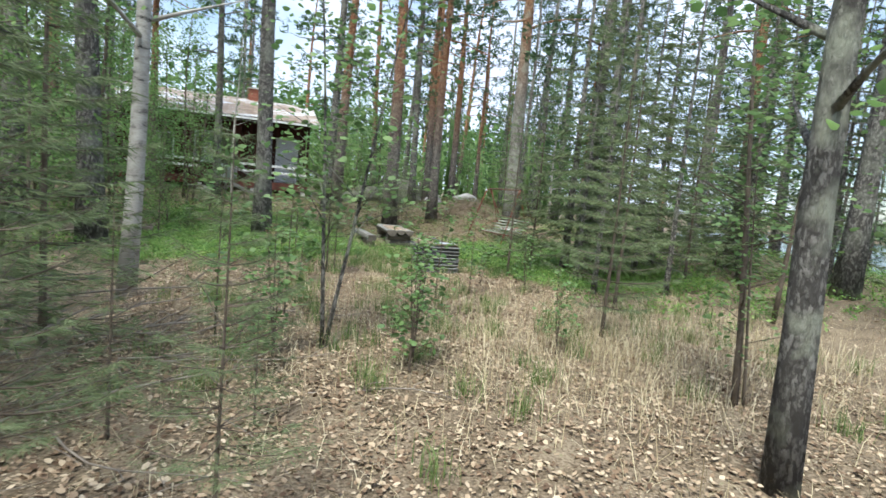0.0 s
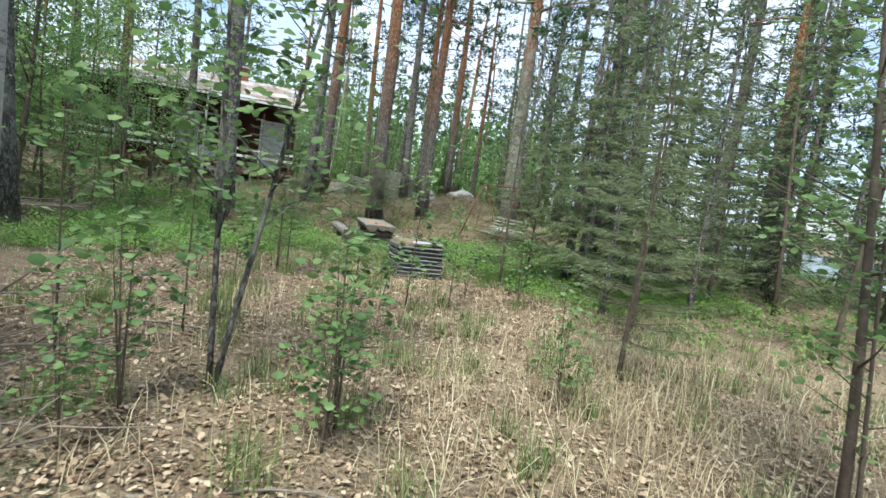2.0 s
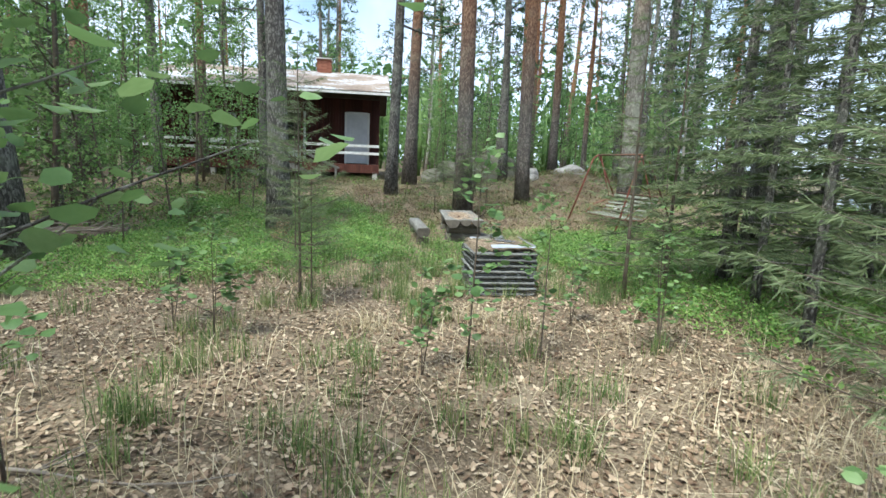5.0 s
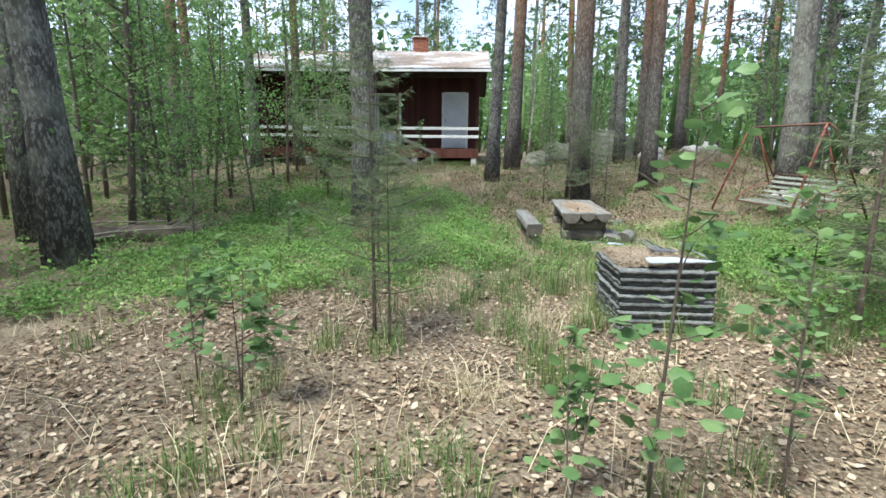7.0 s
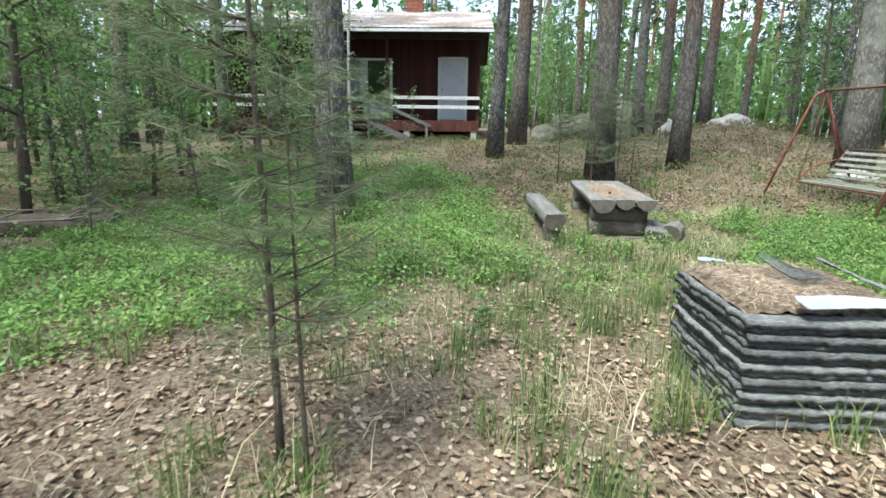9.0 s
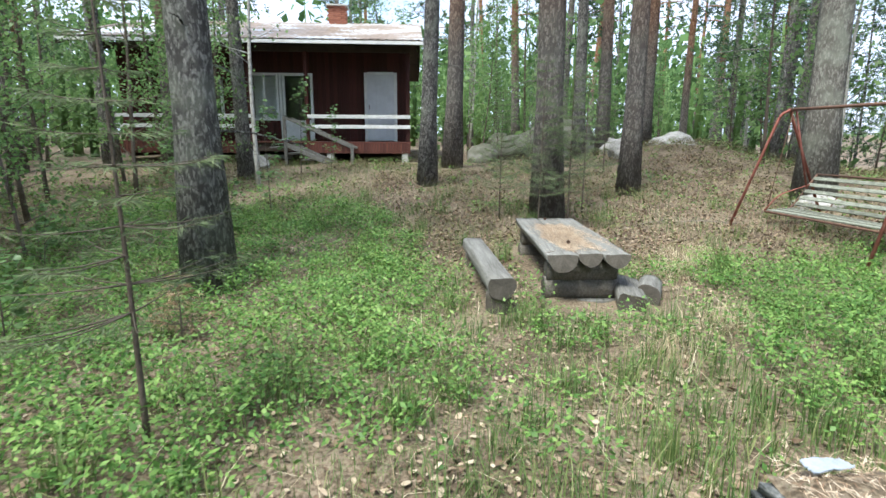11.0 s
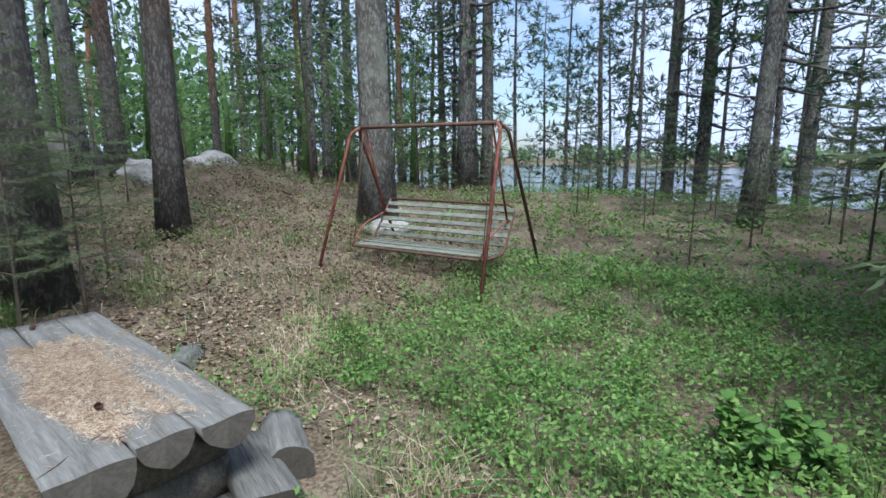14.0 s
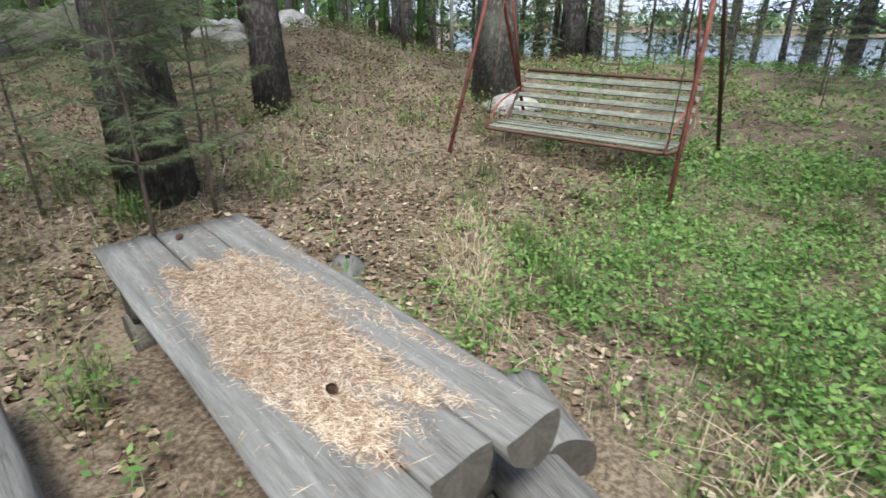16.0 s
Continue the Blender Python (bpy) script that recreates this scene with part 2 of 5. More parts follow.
# paler than FAR_LEAF: the haze over the lake is put into this colour
SHORE_LEAF = surface("far_shore_leaves_hazed", [(0.2, (0.10, 0.16, 0.08)), (0.5, (0.17, 0.25, 0.12)), (0.85, (0.24, 0.33, 0.17))], 0.03, vary=0.2, island=True, thin=0.2, bump=0)
HEATH = surface("dry_heath", [(0.2, (0.075, 0.058, 0.035)), (0.5, (0.16, 0.135, 0.07)), (0.85, (0.22, 0.24, 0.10))], 0.8, vary=0.3, island=True, thin=0.2, bump=0)
FOREST_FLOOR = surface("forest_floor", [(0.33, (0.028, 0.021, 0.015)), (0.44, (0.095, 0.072, 0.046)), (0.51, (0.165, 0.125, 0.085)), (0.58, (0.26, 0.21, 0.15)), (0.66, (0.12, 0.14, 0.055))], 1.3, rough=0.95, bump=1.0, fine=42, fine_mix=0.66, detail=10)


def glassy(name, tint, rough, ior):
    m = bpy.data.materials.new(name)
    m.use_nodes = True
    b = m.node_tree.nodes["Principled BSDF"]
    b.inputs["Base Color"].default_value = (*tint, 1)
    b.inputs["Roughness"].default_value, b.inputs["IOR"].default_value, b.inputs["Transmission Weight"].default_value = rough, ior, 1.0
    return m


GLASS = glassy("window_glass", (0.92, 0.95, 0.95), 0.02, 1.5)
PLASTIC = glassy("clear_plastic", (0.9, 0.93, 0.95), 0.18, 1.35)
WATER = bpy.data.materials.new("lake_water")
WATER.use_nodes = True
_n, _l = WATER.node_tree.nodes, WATER.node_tree.links
_b = _n["Principled BSDF"]
_b.inputs["Base Color"].default_value, _b.inputs["Roughness"].default_value, _b.inputs["IOR"].default_value = (0.03, 0.05, 0.06, 1), 0.12, 1.33
_w, _bp, _tc, _mp = _n.new("ShaderNodeTexNoise"), _n.new("ShaderNodeBump"), _n.new("ShaderNodeTexCoord"), _n.new("ShaderNodeMapping")
_mp.inputs["Scale"].default_value = (0.8, 0.35, 1)
_w.inputs["Scale"].default_value, _w.inputs["Detail"].default_value = 1.4, 5.0
_bp.inputs["Strength"].default_value, _bp.inputs["Distance"].default_value = 0.5, 0.2
_l.new(_tc.outputs["Object"], _mp.inputs["Vector"])
_l.new(_mp.outputs["Vector"], _w.inputs["Vector"])
_l.new(_w.outputs["Fac"], _bp.inputs["Height"])
_l.new(_bp.outputs["Normal"], _b.inputs["Normal"])

# ---- geometry helpers ----
rng = np.random.default_rng(7)


def S(t):
    t = np.clip(t, 0, 1)
    return t * t * (3 - 2 * t)


def gz(x, y):
    """Height of the ground."""
    x, y = np.asarray(x, float), np.asarray(y, float)
    z = 0.78 * S((y - 20.5) / 12.5) * S((26 - x) / 12) + 0.02 * np.clip(y - 33, 0, 60)
    z = z + 0.62 * np.exp(-((x - 14.6) ** 2 / 5 + (y - 31.6) ** 2 / 8))
    z = z + 0.30 * S((x - 10.5) / 6) * S((34 - y) / 10) + 0.28 * np.exp(-((x - 20.5) ** 2 / 5 + (y - 22) ** 2 / 90))
    z = z - 4.2 * S((x - 21.8) / 7) * S((50 + 1.0 * (x - 30) - y) / 10) + 5.2 * S((x - 280) / 40)
    near = np.exp(-((x - 8) ** 2 + (y - 19) ** 2) / 900)
    bumps = 0.035 * np.sin(x * 1.7 + 0.6 * np.sin(y * 1.3)) * np.sin(y * 1.45 + 0.8 * np.sin(x * 0.9)) + 0.015 * np.sin(x * 4.1 + y * 2.2) * np.sin(y * 3.7 - x)
    flat = 1 - np.exp(-((x - 8.7) ** 2 / 2.5 + (y - 22.3) ** 2 / 4)) - np.exp(-((x - 8.5) ** 2 + (y - 17.9) ** 2))
    return z + bumps * near * np.clip(flat, 0, 1)


def g1(x, y):
    return float(gz(x, y))


class Geo:
    """Collects vertices, four-cornered and three-cornered faces, and makes one mesh of them."""

    def __init__(self):
        self.v, self.q, self.t, self.n = [], [], [], 0

    def add(self, v, q=None, t=None):
        v = np.asarray(v, float).reshape(-1, 3)
        if q is not None and len(q):
            self.q.append(np.asarray(q, np.int64).reshape(-1, 4) + self.n)
        if t is not None and len(t):
            self.t.append(np.asarray(t, np.int64).reshape(-1, 3) + self.n)
        self.v.append(v)
        self.n += len(v)

    def cards(self, c, a, b):
        """Four-cornered leaves: middle c, half length a, half width b, with the tip bent down a little."""
        c, a, b = (np.asarray(i, float).reshape(-1, 3) for i in (c, a, b))
        v = np.stack([c - a, c + b - 0.15 * a, c + a, c - b - 0.15 * a], 1).reshape(-1, 3)
        self.add(v, np.arange(len(v)).reshape(-1, 4))

    def leaves(self, c, a, b, up):
        """Rounded leaves folded along the midrib: six outer corners and two halves."""
        c, a, b, up = (np.asarray(i, float).reshape(-1, 3) for i in (c, a, b, up))
        base, tip = c - a, c + a
        v = np.stack([base, c - 0.45 * a + b + up, c + 0.4 * a + 0.85 * b + up, tip, c + 0.4 * a - 0.85 * b + up, c - 0.45 * a - b + up], 1).reshape(-1, 3)
        i = 6 * np.arange(len(c))[:, None]
        self.add(v, np.concatenate([i + [0, 1, 2, 3], i + [0, 3, 4, 5]]))

    def tube(self, pts, rad, sides=8, wob=0.0):
        pts, rad = np.asarray(pts, float), np.asarray(rad, float)
        k = len(pts)
        d = np.gradient(pts, axis=0)
        d /= np.linalg.norm(d, axis=1, keepdims=True) + 1e-9
        ref = np.where(np.abs(d[:, 2:3]) > 0.9, [[1.0, 0, 0]], [[0, 0, 1.0]])
        u = np.cross(d, ref)
        u /= np.linalg.norm(u, axis=1, keepdims=True) + 1e-9
        w = np.cross(d, u)
        an = np.linspace(0, 2 * np.pi, sides, endpoint=False)
        rr = rad[:, None] * (1 + wob * rng.standard_normal((k, sides)))
        v = pts[:, None] + rr[..., None] * (np.cos(an)[None, :, None] * u[:, None] + np.sin(an)[None, :, None] * w[:, None])
        i, j = np.meshgrid(np.arange(k - 1), np.arange(sides), indexing="ij")
        a, b = i * sides + j, i * sides + (j + 1) % sides
        self.add(v, np.stack([a, b, b + sides, a + sides], -1))
        n0 = self.n
        self.add([pts[0], pts[-1]])
        j = np.arange(sides)
        lo, hi = n0 - k * sides, n0 - sides
        self.t.append(np.stack([lo + (j + 1) % sides, lo + j, np.full(sides, n0)], -1))
        self.t.append(np.stack([hi + j, hi + (j + 1) % sides, np.full(sides, n0 + 1)], -1))

    def mesh(self, name, mat, smooth=False):
        me = bpy.data.meshes.new(name)
        v = np.concatenate(self.v)
        q = np.concatenate(self.q) if self.q else np.zeros((0, 4), np.int64)
        t = np.concatenate(self.t) if self.t else np.zeros((0, 3), np.int64)
        me.vertices.add(len(v))
        me.vertices.foreach_set("co", v.ravel())
        loops = np.concatenate([q.ravel(), t.ravel()])
        me.loops.add(len(loops))
        me.loops.foreach_set("vertex_index", loops.astype(np.int32))
        me.polygons.add(len(q) + len(t))
        me.polygons.foreach_set("loop_start", np.concatenate([4 * np.arange(len(q)), 4 * len(q) + 3 * np.arange(len(t))]).astype(np.int32))
        me.update(calc_edges=True)
        me.validate()
        me.materials.append(mat)
        if smooth:
            me.polygons.foreach_set("use_smooth", np.ones(len(me.polygons), bool))
        return me


def unit(n):
    v = rng.standard_normal((n, 3))
    return v / np.linalg.norm(v, axis=1, keepdims=True)


def part(name, me, material, parent, label="", m=None):
    """Links a mesh, a Geo or a bmesh as one object under a thing or a part."""
    if isinstance(me, Geo):
        me = me.mesh(name, material)
    elif isinstance(me, bmesh.types.BMesh):
        bm, me = me, bpy.data.meshes.new(name)
        bm.to_mesh(me)
        bm.free()
        me.materials.append(material)
    ob = new(name, me)
    ob.parent = parent
    if m is not None:
        ob.matrix_local = m
    return tagged(ob, label) if label else ob


def thing(name, m, label, category, group="", kind=""):
    ob = new(name)
    ob.empty_display_size = 0.2
    ob.matrix_world = m
    return tagged(ob, label, category, group, kind)


def block(x0, x1, y0, y1, z0, z1, bevel=0.006):
    bm = bmesh.new()
    bmesh.ops.create_cube(bm, size=1, matrix=Matrix.LocRotScale(((x0 + x1) / 2, (y0 + y1) / 2, (z0 + z1) / 2), None, (x1 - x0, y1 - y0, z1 - z0)))
    if bevel:
        bmesh.ops.bevel(bm, geom=bm.edges[:], offset=bevel, segments=1, affect="EDGES")
    return bm


def shared(bm, name, material):
    me = bpy.data.meshes.new(name)
    bm.to_mesh(me)
    bm.free()
    me.materials.append(material)
    return me


def bent(points, rad, sides=10, steps=6):
    """A bent pipe through points, with rounded corners."""
    p = [Vector(i) for i in points]
    out = [p[0]]
    for a, b, c in zip(p, p[1:], p[2:]):
        r = min(0.12, (b - a).length * 0.45, (c - b).length * 0.45)
        s, e = b + (a - b).normalized() * r, b + (c - b).normalized() * r
        out += [s.lerp(b, k / steps).lerp(b.lerp(e, k / steps), k / steps) for k in range(steps + 1)]
    out.append(p[-1])
    g = Geo()
    g.tube(np.array([tuple(i) for i in out]), np.full(len(out), rad), sides)
    return g


def log(length, r, top=None, segs=12, sides=20, wob=0.012, cut=0.0):
    """A log along y from 0 to length; top: height over its axis at which it is sawn or hewn flat."""
    bm = bmesh.new()
    an = np.linspace(0, 2 * np.pi, sides, endpoint=False)
    ph = rng.uniform(0, 6, 4)
    rings = []
    for k in range(segs + 1):
        y = length * k / segs
        ring = []
        for a in an:
            rr = r * (1 + 0.03 * math.sin(2 * a + ph[0]) + 0.025 * math.sin(5 * a + ph[1] + 0.6 * y) + 0.02 * math.sin(4 * y + ph[2])) + rng.normal(0, wob * r)
            x, z = rr * math.cos(a), rr * math.sin(a)
            if top is not None and z > top:
                z = top + 0.05 * (z - top) + 0.003 * math.sin(30 * x + 5 * y)
            ring.append(bm.verts.new((x, y + (cut * z if k in (0, segs) else 0), z)))
        rings.append(ring)
    for a, b in zip(rings, rings[1:]):
        for i in range(sides):
            bm.faces.new((a[i], b[i], b[(i + 1) % sides], a[(i + 1) % sides]))
    caps = [bm.faces.new(rings[0]), bm.faces.new(rings[-1][::-1])]
    for c in caps:
        c.material_index = 1
    bmesh.ops.recalc_face_normals(bm, faces=bm.faces[:])
    for f in bm.faces:
        f.smooth = len(f.verts) == 4
    return bm


def log_part(name, bm, wood, parent, m, label=""):
    ob = part(name, bm, wood, parent, label, m)
    ob.data.materials.append(END_WOOD)
    return ob


# ---- ground, lake and far woods ----
def spread(lo, hi, step, out_lo, out_hi):
    near = np.arange(lo, hi + step / 2, step)
    far, d, a, b = [], step, lo, hi
    left, right = [], []
    while a > out_lo:
        d *= 1.16
        a -= d
        left.append(a)
    d = step
    while b < out_hi:
        d *= 1.12
        b += d
        right.append(b)
    return np.concatenate([left[::-1], near, right])


gx, gy = spread(-2, 22, 0.17, -900, 1400), spread(6, 35, 0.17, -900, 1200)
X, Y = np.meshgrid(gx, gy, indexing="ij")
Z = gz(X, Y) + 0.012 * rng.standard_normal(X.shape) * (np.abs(X - 9) < 14) * (np.abs(Y - 20) < 16)
i, j = np.meshgrid(np.arange(len(gx) - 1), np.arange(len(gy) - 1), indexing="ij")
a = i * len(gy) + j
geo = Geo()
geo.add(np.stack([X, Y, Z], -1), np.stack([a, a + len(gy), a + len(gy) + 1, a + 1], -1))
ground = new("ground", geo.mesh("ground", FOREST_FLOOR, True))
tagged(ground, "brown forest floor of leaf litter, needles and moss", "ground", kind="structure")
geo = Geo()
geo.add([(23, -500, -2.6), (310, -500, -2.6), (310, 340, -2.6), (23, 60, -2.6)], [(0, 1, 2, 3)])
tagged(new("water", geo.mesh("water", WATER)), "rippled blue-grey lake water beyond the trees", "lake", kind="structure")


def woods(name, pts, height, size, per, mat, label):
    """A far wood: many leaf clumps in uneven heights along a line of points."""
    geo = Geo()
    pts = np.asarray(pts, float)
    n = len(pts) * per
    c = np.repeat(pts, per, 0)
    h = np.repeat(height * rng.uniform(0.55, 1.0, len(pts)), per)
    f = rng.random(n) ** 0.8
    c = c + np.stack([rng.normal(0, 1.6, n), rng.normal(0, 1.6, n), f * h], 1) * [1, 1, 1]
    a, b = unit(n), unit(n)
    s = size * rng.uniform(0.6, 1.4, n)[:, None]
    geo.cards(c, a * s, b * s * 0.7)
    for p, hh in zip(pts, h[::per]):
        geo.tube([p, p + [0.1, 0, hh * 0.5], p + [0, 0.1, hh * 0.95]], [0.14, 0.11, 0.03], 5)
    return tagged(new(name, geo.mesh(name, mat)), label, "woods", kind="stuff")


# far shore: its distance haze is only the pale leaf colour
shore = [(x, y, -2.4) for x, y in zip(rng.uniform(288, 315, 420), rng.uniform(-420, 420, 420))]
woods("far_shore_woods", shore, 11, 1.5, 30, SHORE_LEAF, "green woods along the far shore of the lake, coloured paler for haze")
pts = []
while len(pts) < 430:
    an, r = rng.uniform(0, 2 * np.pi), rng.uniform(40, 75)
    x, y = 8 + r * math.sin(an), 20 + r * math.cos(an)
    if x > 24 and y < 46 + x - 24:
        continue
    pts.append((x, y, g1(x, y)))
woods("distant_woods", pts, 12, 0.41, 95, FAR_LEAF, "dense green forest standing behind the clearing")
pts = []
while len(pts) < 360:
    an, r = rng.uniform(0, 2 * np.pi), rng.uniform(17, 42)
    x, y = 8 + r * math.sin(an), 20 + r * math.cos(an)
    if x > 21 and y < 30 or x > 21.5 + 0.35 * max(0, y - 30) or -3.5 < x < 8.6 and 31 < y < 44 or y < 34 and 3 < x < 19:
        continue
    pts.append((x, y, g1(x, y)))
woods("brushwood", pts, 6.2, 0.14, 120, LEAF, "light green bushes growing between the far trunks")

# ---- cabin ----
WALL_Y, DECK_Y, FLOOR_Z = 34.14, 32.89, 1.40
house = thing("cabin", pose(2.5, 36.5, 0.75), "dark red wooden cabin with a veranda and a white metal roof", "house")
inv = house.matrix_world.inverted()


def hp(name, bm, mat, label="", parent=None):
    """A part of the cabin, or of one of its parts, given in world places."""
    return part(name, bm, mat, parent, label) if parent else part(name, bm, mat, house, label, inv)


# wall shell with openings left out: pieces between and above the windows and doors
front = hp("wall", block(-1.9, 2.0, WALL_Y + 0.03, WALL_Y + 0.15, 1.2, 2.03, 0), RED_WOOD, "dark red board wall")
for x0, x1, z0, z1 in ((-1.9, -0.6, 2.03, 3.24), (1.2, 2.0, 2.03, 3.24), (-1.9, 2.0, 3.24, 4.3), (2.0, 3.95, 3.46, 4.3), (3.95, 5.6, 1.2, 4.3), (6.5, 6.9, 1.2, 4.3), (5.6, 6.5, 3.46, 4.3), (2.0, 2.9, 1.2, 2.03)):
    hp("wall", block(x0, x1, WALL_Y + 0.03, WALL_Y + 0.15, z0, z1, 0), RED_WOOD)
hp("wall", block(6.8, 6.9, WALL_Y + 0.15, 39.4, 0.9, 4.3, 0), RED_WOOD)
hp("wall", block(-1.9, -1.8, WALL_Y + 0.15, 39.4, 0.9, 4.3, 0), RED_WOOD)
hp("wall", block(-1.8, 6.8, 39.3, 39.4, 0.9, 4.3, 0), RED_WOOD)
hp("inside_wall", block(-1.8, 6.8, 36.6, 36.7, 1.2, 4.2, 0), INSIDE, "dim pale interior wall")
hp("inside_floor", block(-1.8, 6.8, WALL_Y + 0.15, 36.6, 1.3, 1.38, 0), INSIDE)
board = shared(block(-0.057, 0.057, -0.012, 0.012, -0.5, 0.5, 0.004), "board", RED_WOOD)
for k in range(73):
    x = -1.84 + 0.12 * k
    spans = [(1.38, 4.12)]
    if -0.66 < x < 1.26:
        spans = [(1.38, 1.97), (3.3, 4.12)]
    elif 1.95 < x < 2.95:
        spans = [(1.38, 1.97), (3.5, 4.12)]
    elif 2.85 < x < 4.0 or 5.55 < x < 6.55:
        spans = [(3.5, 4.12)]
    for lo, hi in spans:
        part("board", board, RED_WOOD, front, m=Matrix.LocRotScale((x, WALL_Y + 0.015 + 0.004 * (k % 2), (lo + hi) / 2), None, (1, 1, hi - lo)))

# doors and windows
door = hp("door", block(5.60, 6.50, WALL_Y - 0.01, WALL_Y + 0.05, 1.42, 3.44, 0.006), DOOR_PAINT, "closed grey-white plank door")
for x in (5.585, 6.515):
    hp("door_frame", block(x - 0.045, x + 0.045, WALL_Y - 0.04, WALL_Y + 0.03, 1.40, 3.50, 0.005), WHITE_PAINT)
hp("door_frame", block(5.63, 6.47, WALL_Y - 0.04, WALL_Y + 0.03, 3.44, 3.52, 0.005), WHITE_PAINT)
for k in range(6):
    hp("door_plank", block(5.655 + 0.135 * k, 5.782 + 0.135 * k, WALL_Y - 0.022, WALL_Y - 0.010, 1.44, 3.42, 0.004), DOOR_PAINT, "", door)
hp("door_handle", block(5.68, 5.70, WALL_Y - 0.08, WALL_Y - 0.02, 2.40, 2.52, 0.006), DARK_RUST, "dark metal pull handle", door)


def window(x0, x1, z0, z1, bars, name="window", low=None):
    win = hp(name, block(x0, x0 + 0.08, WALL_Y - 0.04, WALL_Y + 0.07, z0, z1), WHITE_PAINT, "white painted frame")
    hp("frame", block(x1 - 0.08, x1, WALL_Y - 0.04, WALL_Y + 0.07, z0, z1), WHITE_PAINT, "", win)
    hp("frame", block(x0 + 0.08, x1 - 0.08, WALL_Y - 0.04, WALL_Y + 0.07, z1 - 0.08, z1), WHITE_PAINT, "", win)
    hp("frame", block(x0 + 0.08, x1 - 0.08, WALL_Y - 0.04, WALL_Y + 0.07, z0, z0 + 0.08), WHITE_PAINT, "", win)
    for b in bars:
        hp("frame", block(b - 0.035, b + 0.035, WALL_Y - 0.03, WALL_Y + 0.06, z0 + 0.08, z1 - 0.08), WHITE_PAINT, "", win)
    lo = z0 + 0.08
    if low:
        hp("panel", block(x0 + 0.08, x1 - 0.08, WALL_Y - 0.01, WALL_Y + 0.03, z0 + 0.08, low), WHITE_PAINT, "white lower door panel", win)
        lo = low
    pane = hp("pane", block(x0 + 0.08, x1 - 0.08, WALL_Y + 0.01, WALL_Y + 0.018, lo, z1 - 0.08, 0), GLASS, "clear reflecting pane", win)
    pane.visible_shadow = False


window(2.0, 2.9, 2.03, 3.46, [2.45])
window(2.92, 3.95, 1.42, 3.46, [3.05], "glazed_door", 2.05)
window(-0.6, 1.2, 2.03, 3.24, [0.0, 0.6])
# curtain, drawn wider so its white also imitates the pale reflection in the pane
hp("curtain", block(2.09, 2.78, WALL_Y + 0.2, WALL_Y + 0.23, 2.0, 3.4, 0.01), WHITE_PAINT, "pale curtain, widened to stand in for the pane's pale reflection")

# veranda
for k in range(9):
    hp("deck_board", block(-1.9, 6.98, DECK_Y + 0.04 + 0.136 * k, DECK_Y + 0.166 + 0.136 * k, 1.36, 1.395, 0.004), GREY_WOOD)
hp("deck_edge", block(-1.9, 7.0, DECK_Y - 0.03, DECK_Y + 0.03, 1.36, 1.40, 0.004), SLAT_RED)
slat = shared(block(-0.037, 0.037, -0.011, 0.011, -0.15, 0.15, 0.003), "slat", SLAT_RED)
for k in range(109):
    x = -1.86 + 0.0815 * k
    if 2.3 < x < 3.9:
        continue
    part("slat", slat, SLAT_RED, house, m=inv @ pose(x, DECK_Y - 0.015 + 0.003 * (k % 2), 1.205 + 0.006 * (k % 3)))
hp("joist", block(-1.9, 6.95, DECK_Y + 0.03, DECK_Y + 0.13, 1.12, 1.355, 0.004), SOFFIT)
for x in (-1.7, 0.6, 2.4, 4.6, 6.82):
    hp("footing", block(x - 0.10, x + 0.10, DECK_Y + 0.0, DECK_Y + 0.2, 0.45, 1.12, 0.012), FOUNDATION, "pale concrete footing")
for x in (-1.85, 2.35, 3.97, 6.92):
    hp("post", block(x - 0.05, x + 0.05, DECK_Y + 0.04, DECK_Y + 0.14, 1.36, 3.98, 0.006), RED_WOOD)
for x0, x1 in ((3.98, 6.98), (-1.9, 2.4)):
    for z in (2.12, 1.83):
        hp("rail", block(x0, x1, DECK_Y - 0.02, DECK_Y + 0.015, z - 0.052, z + 0.052, 0.004), WHITE_PAINT, "white painted rail board")
hp("beam", block(-1.9, 6.98, DECK_Y + 0.03, DECK_Y + 0.15, 3.92, 4.10, 0.005), SOFFIT)
# steps that run down along the veranda, with two slanting boards
for k in range(4):
    hp("step", block(3.1 + 0.42 * k, 3.5 + 0.42 * k, DECK_Y - 0.95, DECK_Y - 0.06, 1.22 - 0.17 * k, 1.26 - 0.17 * k, 0.004), GREY_WOOD)
for y in (DECK_Y - 0.98, DECK_Y - 0.08):
    for z, w in ((2.05, 0.07), (1.32, 0.12)):
        bm = block(0, 2.05, -0.02, 0.02, -w / 2, w / 2, 0.004)
        bmesh.ops.transform(bm, matrix=Matrix.Translation((3.55, y, z)) @ Matrix.Rotation(radians(24), 4, "Y"), verts=bm.verts[:])
        hp("stair_board", bm, GREY_WOOD, "weathered pale stair board")
hp("stair_post", block(5.32, 5.40, DECK_Y - 1.0, DECK_Y - 0.92, 0.55, 1.25, 0.005), GREY_WOOD)
hp("stair_post", block(3.5, 3.58, DECK_Y - 1.0, DECK_Y - 0.92, 0.55, 2.1, 0.005), GREY_WOOD)
hp("loose_board", block(2.0, 3.6, DECK_Y - 0.5, DECK_Y - 0.42, 0.92, 1.02, 0.005), GREY_WOOD)

